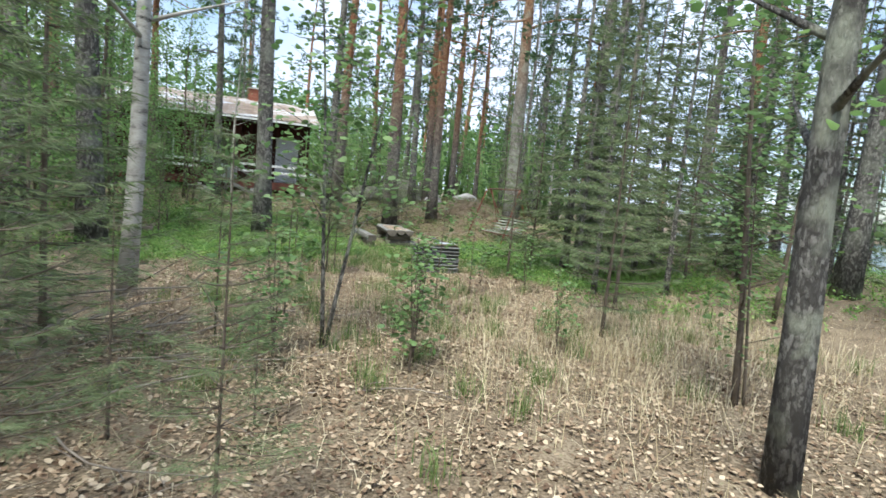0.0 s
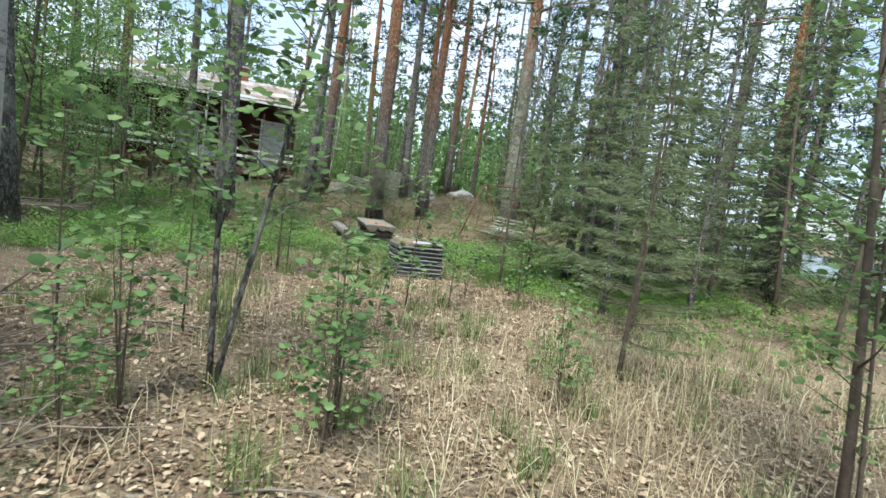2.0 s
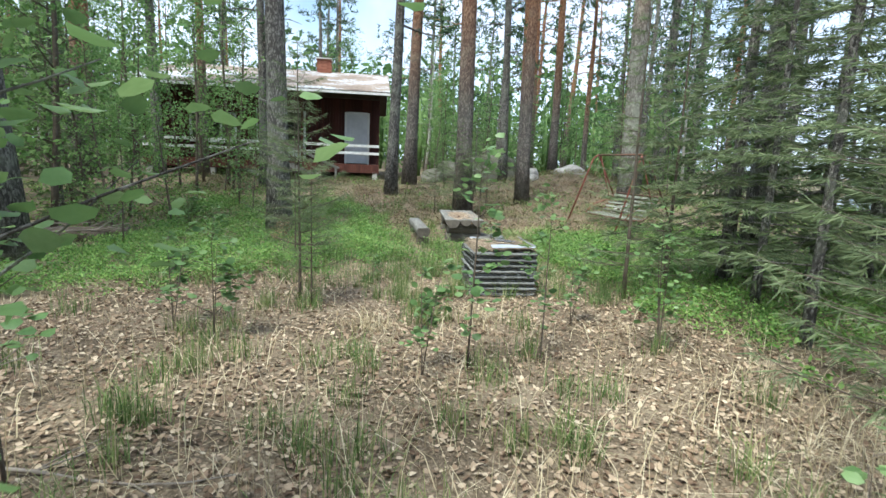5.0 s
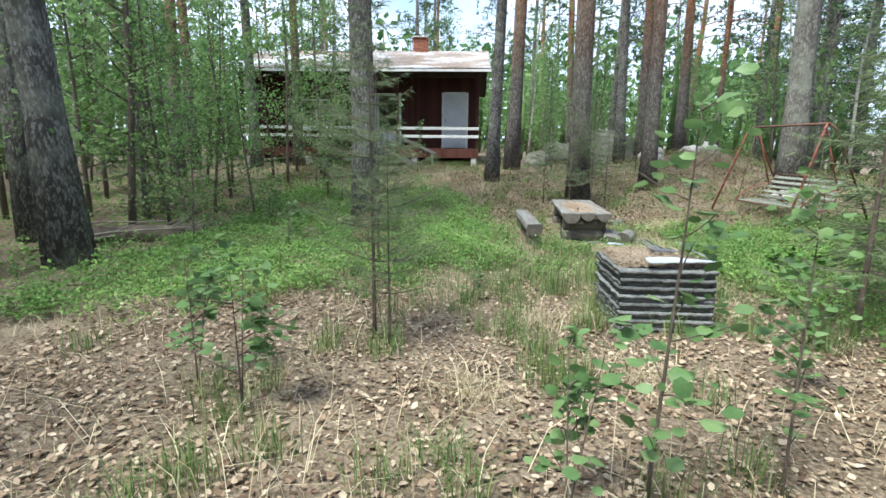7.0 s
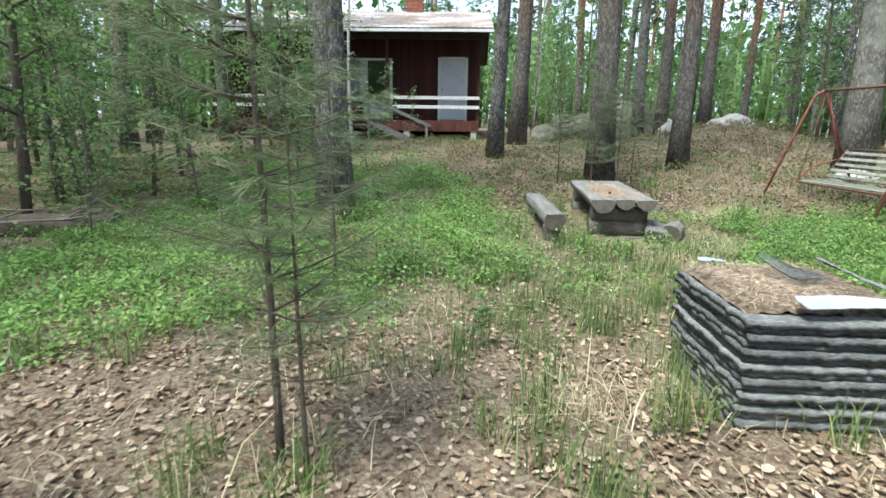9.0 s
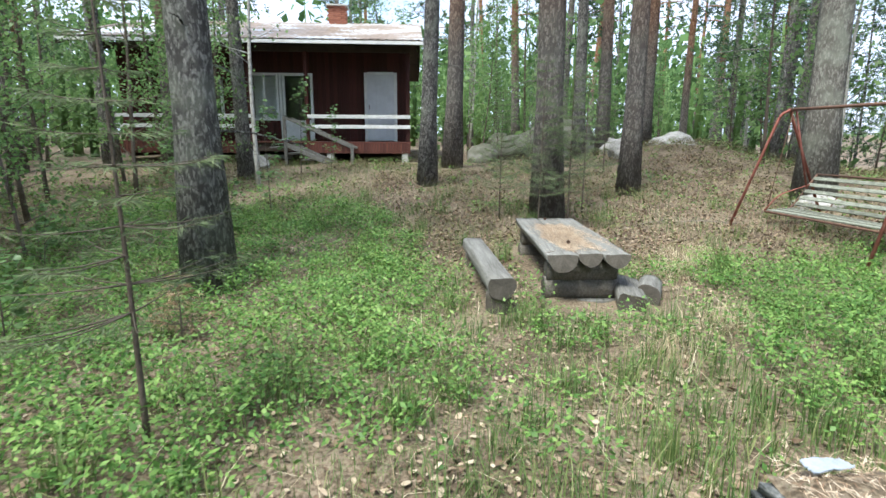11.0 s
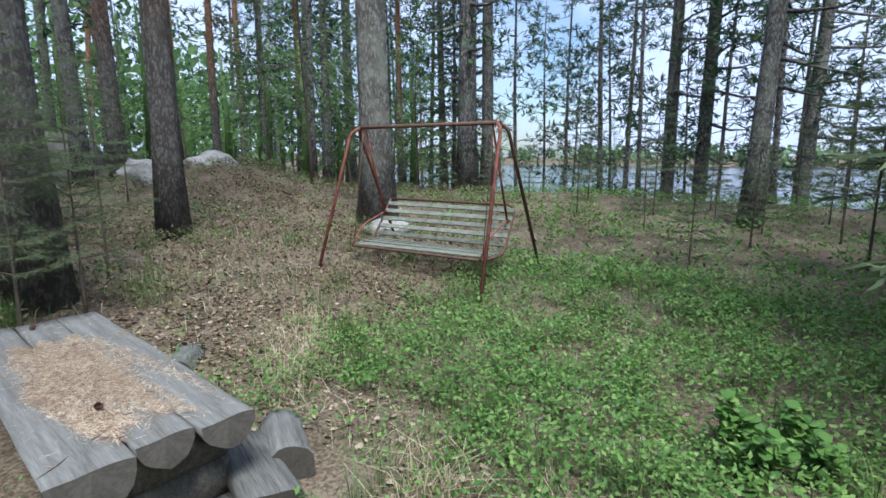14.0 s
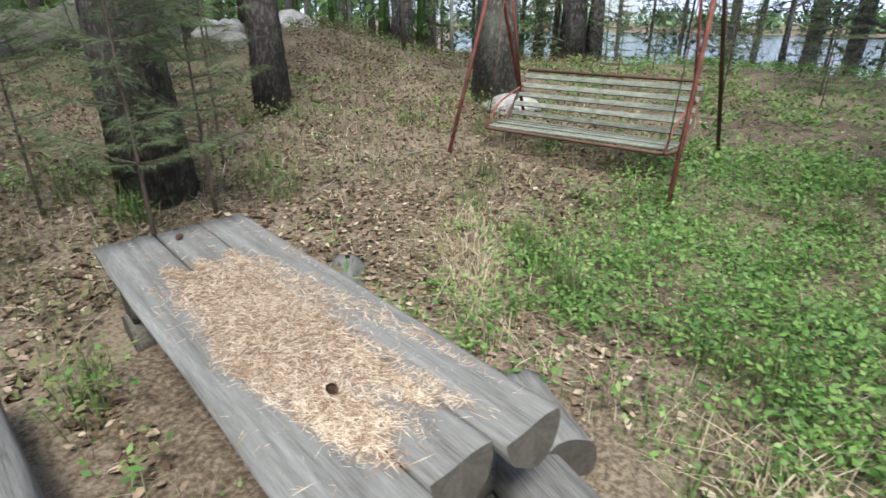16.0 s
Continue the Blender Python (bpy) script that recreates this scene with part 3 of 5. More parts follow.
# roof: two sheets with ribs, soffit, fascia, gable ends
EAVE_Y, EAVE_Z, RIDGE_Y, RIDGE_Z = 32.25, 4.10, 37.0, 5.45
geo = Geo()
xs = np.arange(-2.45, 7.38, 0.055)
prof = np.where(np.arange(len(xs)) % 4 == 0, 0.022, 0.0)
rows = []
for yy, zz in ((EAVE_Y, EAVE_Z), ((EAVE_Y + RIDGE_Y) / 2, (EAVE_Z + RIDGE_Z) / 2 - 0.012), (RIDGE_Y, RIDGE_Z), (41.75, 4.10)):
    rows.append(np.stack([xs, np.full(len(xs), yy), zz + prof + 0.05], 1))
V = np.concatenate(rows)
n = len(xs)
q = [(r * n + c, r * n + c + 1, (r + 1) * n + c + 1, (r + 1) * n + c) for r in range(3) for c in range(n - 1)]
geo.add(V, q)
geo.add(V - [0, 0, 0.03], [f[::-1] for f in q])
roof = hp("roof", geo, ROOF, "white sheet-metal roof patched with brown needles")
geo = Geo()
geo.add([(-2.4, EAVE_Y + 0.05, 4.02), (7.31, EAVE_Y + 0.05, 4.02), (7.31, RIDGE_Y, 5.36), (-2.4, RIDGE_Y, 5.36), (7.31, 41.7, 4.02), (-2.4, 41.7, 4.02)], [(0, 3, 2, 1), (3, 5, 4, 2)])
hp("soffit", geo, SOFFIT, "dark boarded underside of the roof")
hp("fascia", block(-2.45, 7.36, EAVE_Y, EAVE_Y + 0.03, 4.03, 4.12, 0.004), WHITE_PAINT, "pale eave board")
for x in (-2.44, 7.32):
    geo = Geo()
    for dx in (0, 0.035):
        geo.add([(x + dx, EAVE_Y + 0.04, 3.93), (x + dx, RIDGE_Y, 5.28), (x + dx, 41.7, 3.93), (x + dx, 41.7, 4.12), (x + dx, RIDGE_Y, 5.45), (x + dx, EAVE_Y + 0.04, 4.12)], [(0, 1, 4, 5), (1, 2, 3, 4)])
    hp("barge_board", geo, SOFFIT)
for x in (-1.88, 6.82):
    geo = Geo()
    for dx in (0, 0.06):
        geo.add([(x + dx, WALL_Y, 4.2), (x + dx, 39.4, 4.2), (x + dx, RIDGE_Y, 5.33)], t=[(0, 1, 2)])
    hp("gable", geo, RED_WOOD)
chim = hp("chimney", block(4.12, 4.72, 36.75, 37.3, 5.2, 5.98, 0.01), BRICK, "red brick chimney with a flat cap")
brick = shared(block(-0.115, 0.115, -0.05, 0.05, -0.032, 0.032, 0.004), "brick", BRICK)
for r in range(9):
    for c in range(3):
        part("brick", brick, BRICK, chim, m=pose(4.20 + 0.205 * c + 0.05 * (r % 2), 36.715, 5.40 + 0.07 * r))
hp("chimney_cap", block(4.06, 4.78, 36.6, 37.36, 6.0, 6.05, 0.008), FOUNDATION, "", chim)

# ---- log table and benches ----
table = thing("log_table", pose(8.645, 21.515, 0.004, 0, -0.6, -3.4), "weathered grey log table covered with dry pine needles", "table")
for x, r, y0, ln in ((-0.232, 0.143, -0.05, 2.21), (0.030, 0.113, 0.0, 2.15), (0.264, 0.117, -0.04, 2.20)):
    log_part("plank", log(ln, r, 0.0, cut=0.25), GREY_WOOD, table, pose(x, y0, 0.485), "hewn half-log plank, grey and split")
for y in (0.22, 1.88):
    for z, r, ln in ((0.285, 0.095, 0.66), (0.115, 0.105, 0.70)):
        log_part("support_log", log(ln, r, None, 8), CROSS_WOOD, table, pose(ln / 2, y, z, 0, 0, 90))
    part("sole_board", block(-0.36, 0.36, y - 0.14, y + 0.13, -0.05, 0.025, 0.01), GREY_WOOD, table)
bench = thing("log_bench", pose(7.82, 21.22, 0, 0, 0, 1.5), "grey half-log bench on two short stump legs", "bench")
log_part("seat", log(1.86, 0.122, 0.062), GREY_WOOD, bench, pose(0, 0, 0.285), "smooth grey half-log seat")
for y in (0.14, 1.62):
    log_part("leg", log(0.24, 0.115, None, 4), END_WOOD, bench, pose(0, y, -0.03, 90) @ pose(0, 0, -0.0), "dark rotting stump leg")
for m, ln, r, top, lab in ((pose(9.0, 21.30, 0.10, 4, 12, -14), 0.55, 0.125, 0.06, "grey split log block lying beside the table"), (pose(9.22, 21.50, 0.09, 0, -8, -28), 0.42, 0.115, None, "grey round log piece lying beside the table"), (pose(9.42, 23.1, 0.06, 0, 0, -40), 0.38, 0.11, None, "dark old log stub lying behind the table")):
    ob = log_part("log_block", log(ln, r, top, 6), GREY_WOOD, None, m)
    tagged(ob, lab, "log")


def needle_bed(name, n, boxf, label, size=0.036, mat=None):
    geo = Geo()
    c = boxf(n)
    an = rng.uniform(0, np.pi, n)
    s = size * rng.uniform(0.6, 1.3, n)
    a = np.stack([np.cos(an) * s, np.sin(an) * s, rng.normal(0, 0.1, n) * s], 1)
    b = np.stack([-np.sin(an), np.cos(an), np.zeros(n)], 1) * 0.0015
    geo.cards(c, a, b)
    return tagged(new(name, geo.mesh(name, mat or FALLEN_NEEDLE)), label, "needles", kind="stuff")


def on_table(n):
    u, v = rng.uniform(-1, 1, n), rng.uniform(-1, 1, n)
    x, y = -0.065 + 0.205 * u + rng.normal(0, 0.006, n), 0.90 + 0.72 * v + 0.05 * np.sin(9 * u) + rng.normal(0, 0.03, n)
    left = x < -0.17
    x[left] += 0.03 * np.sin(7 * y[left]) + np.abs(rng.normal(0, 0.03, left.sum()))
    x[x > 0.140] -= 0.03
    k = rng.random(n) < 0.10
    x[k], y[k] = 0.16 + 0.19 * rng.random(k.sum()) ** 1.4, rng.uniform(0.15, 1.55, k.sum())
    k = rng.random(n) < 0.05
    x[k], y[k] = rng.uniform(-0.34, 0.34, k.sum()), rng.uniform(0.06, 2.1, k.sum())
    z = 0.489 + 0.020 * np.exp(-((x + 0.03) ** 2 / 0.05 + (y - 1.1) ** 2 / 0.5)) * rng.random(n)
    p = np.stack([x, y, z], 1)
    m = np.array(table.matrix_world)
    return p @ m[:3, :3].T + m[:3, 3]


needle_bed("table_needles", 15000, on_table, "bed of dry tan-brown pine needles on the table")


def pine_cone(m):
    geo = Geo()
    for k in range(48):
        an, h = k * 2.4, k / 48
        r = 0.012 * math.sin(math.pi * (0.18 + 0.78 * h))
        o = np.array([math.cos(an), math.sin(an), 0])
        geo.cards([o * r + [0, 0, 0.036 * h]], [o * 0.008 + [0, 0, 0.004]], [np.array([-o[1], o[0], 0]) * 0.006])
    geo.tube([(0, 0, 0), (0, 0, 0.016), (0, 0, 0.036)], [0.005, 0.009, 0.002], 7)
    ob = new("pine_cone", geo.mesh("pine_cone", DARK_RUST))
    ob.matrix_world = m
    return tagged(ob, "small dark open pine cone", "pine cone", "cones on the table")


tm = table.matrix_world
pine_cone(tm @ pose(-0.08, 0.46, 0.51, 80, 0, 20))
pine_cone(tm @ pose(-0.03, 1.98, 0.505, 80, 0, 120))
geo = Geo()
geo.tube([(0, 0, 0), (0.08, 0.05, 0.004), (0.15, 0.12, 0.0), (0.24, 0.16, 0.004)], [0.004, 0.0035, 0.003, 0.002], 6)
geo.tube([(0.15, 0.12, 0.0), (0.17, 0.19, 0.004)], [0.003, 0.0015], 5)
tw = new("twig", geo.mesh("twig", STICK))
tw.matrix_world = tm @ pose(-0.37, 0.05, 0.49)
tagged(tw, "thin bare twig lying on the table", "twig")

# ---- stack of roof tiles ----
stack = thing("tile_stack", pose(8.09, 17.50, 0, 0, 0, 0), "low stack of grey wavy concrete roof tiles, littered on top", "tile stack")


def wavy_tile(lx, ly):
    """One course: a slab that is wavy across its depth and has a thick front lip."""
    geo = Geo()
    xs, ys = np.linspace(0, lx, 28), np.linspace(0, ly, 18)
    A, B = np.meshgrid(xs, ys, indexing="ij")
    w = 0.003 * np.sin(B / ly * 2 * np.pi * 2.5) + 0.0016 * rng.standard_normal(A.shape)
    n = len(ys)
    i, j = np.meshgrid(np.arange(len(xs) - 1), np.arange(n - 1), indexing="ij")
    f = i * n + j
    top = np.stack([A + 0.004 * rng.standard_normal(A.shape), B + 0.004 * rng.standard_normal(A.shape), 0.034 + w], -1)
    low = top + np.stack([0.004 * rng.standard_normal(A.shape), 0.004 * rng.standard_normal(A.shape), -0.0315 + 0.0012 * rng.standard_normal(A.shape)], -1)
    q = np.stack([f, f + n, f + n + 1, f + 1], -1).reshape(-1, 4)
    geo.add(np.concatenate([top.reshape(-1, 3), low.reshape(-1, 3)]), np.concatenate([q, q[:, ::-1] + A.size]))
    rim = [(k, k + 1) for k in range(n - 1)] + [(k * n + n - 1, (k + 1) * n + n - 1) for k in range(len(xs) - 1)]
    rim += [(len(xs) * n - 1 - k, len(xs) * n - 2 - k) for k in range(n - 1)] + [((k + 1) * n, k * n) for k in range(len(xs) - 1)]
    geo.q.append(np.array([(a, b, b + A.size, a + A.size) for a, b in rim]))
    return geo


tiles = [wavy_tile(0.77, 0.80).mesh("roof_tile", TILE) for _ in range(3)]
for lay in range(16):
    m = pose(rng.uniform(-0.012, 0.012), rng.uniform(-0.008, 0.008) - 0.022 * (lay % 2), -0.02 + 0.0347 * lay, rng.uniform(-0.5, 0.5), rng.uniform(-0.4, 0.4), rng.uniform(-1.2, 1.2))
    part("roof_tile", tiles[lay % 3], TILE, stack, m=m)


def on_stack(n):
    x, y = rng.uniform(0.0, 0.8, n), rng.uniform(0.03, 0.8, n)
    z = 0.575 + 0.035 * rng.random(n) + 0.03 * np.sin(3 * x + 2) * np.sin(4 * y)
    p = np.stack([x, y, z], 1)
    m = np.array(stack.matrix_world)
    return p @ m[:3, :3].T + m[:3, 3]


geo = Geo()
xs, ys = np.linspace(0.01, 0.79, 22), np.linspace(0.06, 0.79, 22)
A, B = np.meshgrid(xs, ys, indexing="ij")
edge = np.minimum(np.minimum(A - 0.01, 0.79 - A), np.minimum(B - 0.06, 0.79 - B))
C = 0.545 + 0.045 * S(edge / 0.08) + 0.006 * rng.standard_normal(A.shape)
i, j = np.meshgrid(np.arange(21), np.arange(21), indexing="ij")
f = i * 22 + j
geo.add(np.stack([A, B, C], -1), np.stack([f, f + 22, f + 23, f + 1], -1))
dirt = new("soil_litter", geo.mesh("soil_litter", FOREST_FLOOR, True))
dirt.matrix_world = stack.matrix_world
tagged(dirt, "brown crumbled soil and needles on the tile stack", "soil", kind="stuff")
needle_bed("stack_needles", 3000, on_stack, "dry needles strewn over the tile stack", 0.022)


def bent_sheet(name, lx, ly, curl, mat, m, label):
    geo = Geo()
    A, B = np.meshgrid(np.linspace(0, lx, 14), np.linspace(0, ly, 14), indexing="ij")
    C = curl * np.sin(A / lx * 3 + 1) * (B / ly) ** 2 + 0.0015 * rng.standard_normal(A.shape)
    i, j = np.meshgrid(np.arange(13), np.arange(13), indexing="ij")
    f = i * 14 + j
    q = np.stack([f, f + 14, f + 15, f + 1], -1).reshape(-1, 4)
    P = np.stack([A, B, C], -1).reshape(-1, 3)
    geo.add(np.concatenate([P, P - [0, 0, 0.004]]), np.concatenate([q, q[:, ::-1] + 196]))
    ob = new(name, geo.mesh(name, mat, True))
    ob.matrix_world = m
    return tagged(ob, label, "sheet")


sm = stack.matrix_world
bent_sheet("tin_sheet", 0.54, 0.10, 0.02, SHEET, sm @ pose(0.22, -0.045, 0.606, 4, -1, 6), "bent white tin sheet lying on the tile stack")
bent_sheet("tin_sheet", 0.06, 0.56, 0.02, TILE, sm @ pose(0.76, 0.2, 0.605, 2, 5, 4), "narrow white tin strip on the stack edge")
bent_sheet("tin_sheet", 0.14, 0.05, 0.01, SHEET, sm @ pose(0.08, 0.70, 0.615, 0, 0, 10), "small white tin scrap on the tile stack")
bent_sheet("plastic_sheet", 0.26, 0.24, 0.05, PLASTIC, sm @ pose(0.38, 0.32, 0.63, 6, 3, 25), "crumpled clear plastic sheet on the tile stack")

# ---- garden swing ----
swing = thing("garden_swing", pose(12.64, 23.56, 0.15, 0, 0, 5), "rusty red metal garden swing with grey slatted seat", "swing")
swing.scale = (1.08, 1.08, 1.08)
for s in (1, -1):
    for d, lab, mat in ((-1, "bent rusty red leg", RUST), (1, "dark rusty leg", RUST if s > 0 else DARK_RUST)):
        foot = (g1(12.64 + (-0.65 if d < 0 else 0.92), 23.56 + s * 1.14) - 0.19) / 1.08
        part("leg", bent([(-0.60 if d < 0 else 0.85, s * 1.06, foot), (d * 0.08, s * 0.985, 1.60), (0.0, s * 0.90, 1.665)], 0.019), mat, swing, lab)
part("top_bar", bent([(0, 0.95, 1.665), (0.0, 0.3, 1.662), (0, -0.95, 1.66)], 0.021), DARK_RUST, swing, "long dark rusty top bar")
seat = part("seat_frame", bent([(0.52, 0.88, 0.80), (0.20, 0.92, 0.30), (-0.24, 0.92, 0.30), (-0.24, -0.90, 0.30), (0.20, -0.90, 0.30), (0.52, -0.88, 0.80), (0.52, 0.88, 0.80)], 0.015), DARK_RUST, swing, "bent rusty seat tube")
for s in (1, -1):
    part("hanger", bent([(0.02, s * 0.84, 1.655), (0.36, s * 0.86, 0.62)], 0.013, 8), RUST, swing, "rusty red hanger bar")
    part("hanger", bent([(0.0, s * 0.86, 1.655), (-0.20, s * 0.87, 0.32)], 0.005, 6), DARK_RUST, swing, "thin rusty hanger rod")
    part("arm_brace", bent([(0.40, s * 0.86, 0.66), (-0.05, s * 0.87, 0.52), (-0.24, s * 0.86, 0.31)], 0.010, 8), RUST, swing)
slat_me = shared(block(-0.026, 0.026, -0.89, 0.89, -0.009, 0.009, 0.004), "slat", LICHEN_SLAT)
for k in range(5):
    part("slat", slat_me, LICHEN_SLAT, seat, m=pose(-0.18 + 0.092 * k, 0.0, 0.322 + rng.uniform(-0.004, 0.004), 0.3 * (k - 2), 0, rng.uniform(-0.5, 0.5)))
for k in range(5):
    u = 0.14 + 0.185 * k
    part("slat", slat_me, LICHEN_SLAT, seat, m=pose(0.21 + 0.30 * u, 0.0, 0.33 + 0.47 * u, 0, -57, rng.uniform(-0.5, 0.5)))
for y in (-0.35, 0.35):
    part("seat_strap", bent([(0.50, y, 0.78), (0.205, y, 0.295), (-0.23, y, 0.295)], 0.008, 6), DARK_RUST, seat)


# ---- stones ----
def boulder(name, x, y, size, seed, mat, label, sink=0.35):
    bm = bmesh.new()
    bmesh.ops.create_icosphere(bm, subdivisions=4, radius=1)
    for v in bm.verts:
        p = v.co.copy()
        k = 1 + 0.30 * noise.noise(p * 1.3 + Vector((seed, 0, 0))) + 0.10 * noise.noise(p * 3.7 + Vector((0, seed, 0))) + 0.03 * noise.noise(p * 11)
        v.co = Vector((p.x * size[0], p.y * size[1], p.z * size[2])) * k
    for f in bm.faces:
        f.smooth = True
    ob = part(name, bm, mat, None)
    ob.matrix_world = pose(x, y, g1(x, y) + size[2] * (1 - 2 * sink) * 0.5, 0, 0, seed * 40)
    return tagged(ob, label, "stone")


boulder("boulder", 14.9, 32.6, (0.95, 0.6, 0.35), 1, STONE, "broad pale grey lichened boulder on the mound")
boulder("boulder", 12.75, 31.2, (0.35, 0.35, 0.45), 2, STONE, "upright grey stone at the foot of the mound")
boulder("boulder", 13.1, 33.2, (0.5, 0.4, 0.45), 3, STONE, "grey boulder half sunk in moss")
boulder("boulder", 12.0, 35.0, (1.5, 1.0, 1.1), 4, MOSS_STONE, "large mossy boulder behind the pines")
boulder("boulder", 10.3, 35.0, (0.9, 0.8, 0.75), 5, MOSS_STONE, "mossy boulder behind the pines")
boulder("boulder", 9.3, 33.8, (0.6, 0.5, 0.45), 6, MOSS_STONE, "brown mossy stone near the cabin")
boulder("stone", 3.0, 31.0, (0.4, 0.35, 0.3), 7, STONE, "pale stone in front of the veranda")
boulder("stone", 13.75, 25.25, (0.35, 0.4, 0.14), 8, STONE, "flat lichened stone at the tree foot")
boulder("boulder", 11.2, 33.2, (0.55, 0.45, 0.5), 9, MOSS_STONE, "dark mossy stone among the pines")

# ---- trees ----
def stem(geo, h, r, lean=(0, 0), segs=11, sides=9, wave=0.05, base=1.35, tip=0.15):
    t = np.linspace(0, 1, segs + 1)
    ph = rng.uniform(0, 6, 4)
    x = lean[0] * h * t + wave * np.sin(3 * t * h / 4 + ph[0]) * t
    y = lean[1] * h * t + wave * np.sin(2.6 * t * h / 4 + ph[1]) * t
    rad = r * ((1 - t) ** 0.8 * (1 - tip) + tip) * (1 + (base - 1) * np.exp(-t * h / 0.35))
    p = np.stack([x, y, h * t - 0.12 * (t == 0)], 1)
    geo.tube(p, rad, sides, 0.02)
    return lambda z: np.array([np.interp(z, p[:, 2], x), np.interp(z, p[:, 2], y), z]), lambda z: float(np.interp(z, p[:, 2], rad))


def tufts(geo, c, out, n, ln, wd):
    """Bunches of needles round points c that point along out."""
    k = len(c)
    c, o = np.repeat(c, n, 0), np.repeat(out, n, 0)
    d = o + 0.9 * unit(k * n)
    d /= np.linalg.norm(d, axis=1, keepdims=True)
    s = np.cross(d, unit(k * n))
    s /= np.linalg.norm(s, axis=1, keepdims=True) + 1e-9
    l = ln * rng.uniform(0.6, 1.3, (k * n, 1))
    geo.cards(c + d * l * 0.8, d * l, s * wd)


def pine_meshes(h, r, first, limbs, per, seed_label, bark_mat, spread_to=2.4, needle=NEEDLES, ln=0.13, wd=0.022, dead=9, mess=5):
    wood, crown = Geo(), Geo()
    at, rad = stem(wood, h, r, rng.normal(0, 0.008, 2))
    for k in range(limbs):
        f = k / limbs
        z = first + (h - 0.3 - first) * f ** 0.9
        an = rng.uniform(0, 2 * np.pi)
        L = spread_to * (1 - 0.72 * f) * rng.uniform(0.6, 1.15)
        o = np.array([math.cos(an), math.sin(an), rng.uniform(-0.05, 0.35)])
        p0 = at(z)
        ts = np.linspace(0, 1, 5)[:, None]
        pts = p0 + o * L * ts + np.array([0, 0, 1]) * (0.12 * L * np.sin(ts * 3 + rng.uniform(0, 3)))
        wood.tube(pts, np.linspace(max(0.012, rad(z) * 0.28), 0.006, 5), 4)
        u = rng.uniform(0.35, 1.05, per)[:, None]
        c = p0 + o * L * u + rng.normal(0, 0.16, (per, 3)) * [1, 1, 0.55] * (0.5 + L / spread_to)
        dirs = o * 0.6 + rng.normal(0, 0.5, (per, 3))
        tufts(crown, c, dirs, mess, ln, wd)
    for k in range(dead):
        z = rng.uniform(1.2, first)
        an, L = rng.uniform(0, 2 * np.pi), rng.uniform(0.15, 0.9)
        o = np.array([math.cos(an), math.sin(an), rng.uniform(-0.35, 0.15)])
        wood.tube([at(z), at(z) + o * L * 0.5, at(z) + o * L + [0, 0, -0.08]], [0.012, 0.008, 0.003], 5)
    return wood.mesh("trunk", bark_mat, True), crown.mesh("crown", needle)


def spruce_meshes(h, r, whorls, per, bark_mat, reach, low=0.25, needle=SPRUCE_NEEDLES, fr=0.10, wd=0.018, droop=0.35, thin=1.0):
    wood, crown = Geo(), Geo()
    at, rad = stem(wood, h, r, (0, 0), 10, 8, 0.02)
    for k in range(whorls):
        f = (k + 0.5) / whorls
        z = low + (h - low - 0.05) * f
        for b in range(rng.integers(3, 6)):
            an = rng.uniform(0, 2 * np.pi)
            L = reach * (1 - f) ** 0.8 * rng.uniform(0.6, 1.1) + 0.08
            o = np.array([math.cos(an), math.sin(an), 0])
            side = np.array([-o[1], o[0], 0])
            ts = np.linspace(0, 1, 5)
            fall = -droop * L * ts ** 1.3 + 0.14 * L * ts ** 3
            pts = at(z) + o * (L * ts)[:, None] + np.stack([0 * ts, 0 * ts, fall], 1)
            wood.tube(pts, np.linspace(0.002 + 0.006 * L, 0.0012, 5), 4)
            n = max(4, int(per * L / reach * thin))
            u = rng.uniform(0.12, 1.0, n)
            c = at(z) + o * (L * u)[:, None] + np.stack([0 * u, 0 * u, -droop * L * u ** 1.3 + 0.14 * L * u ** 3], 1)
            sg = np.where(rng.random(n) < 0.5, 1, -1)[:, None]
            w = (0.25 + 0.5 * (1 - u))[:, None] * L * 0.45 * rng.random((n, 1))
            d = side * sg * 0.8 + o * 0.7 + np.array([0, 0, -0.25]) + rng.normal(0, 0.25, (n, 3))
            d /= np.linalg.norm(d, axis=1, keepdims=True)
            c = c + side * sg * w
            up = np.cross(d, rng.normal(0, 0.5, (n, 3)) + [0, 0, 1.0])
            up /= np.linalg.norm(up, axis=1, keepdims=True) + 1e-9
            ll = fr * rng.uniform(0.6, 1.4, (n, 1))
            for sgn in (-1, 0, 1):
                dd = d + 0.55 * sgn * up
                crown.cards(c + dd * ll * 0.6, dd * ll, np.cross(dd, unit(n)) * wd)
    return wood.mesh("trunk", bark_mat, True), crown.mesh("crown", needle)


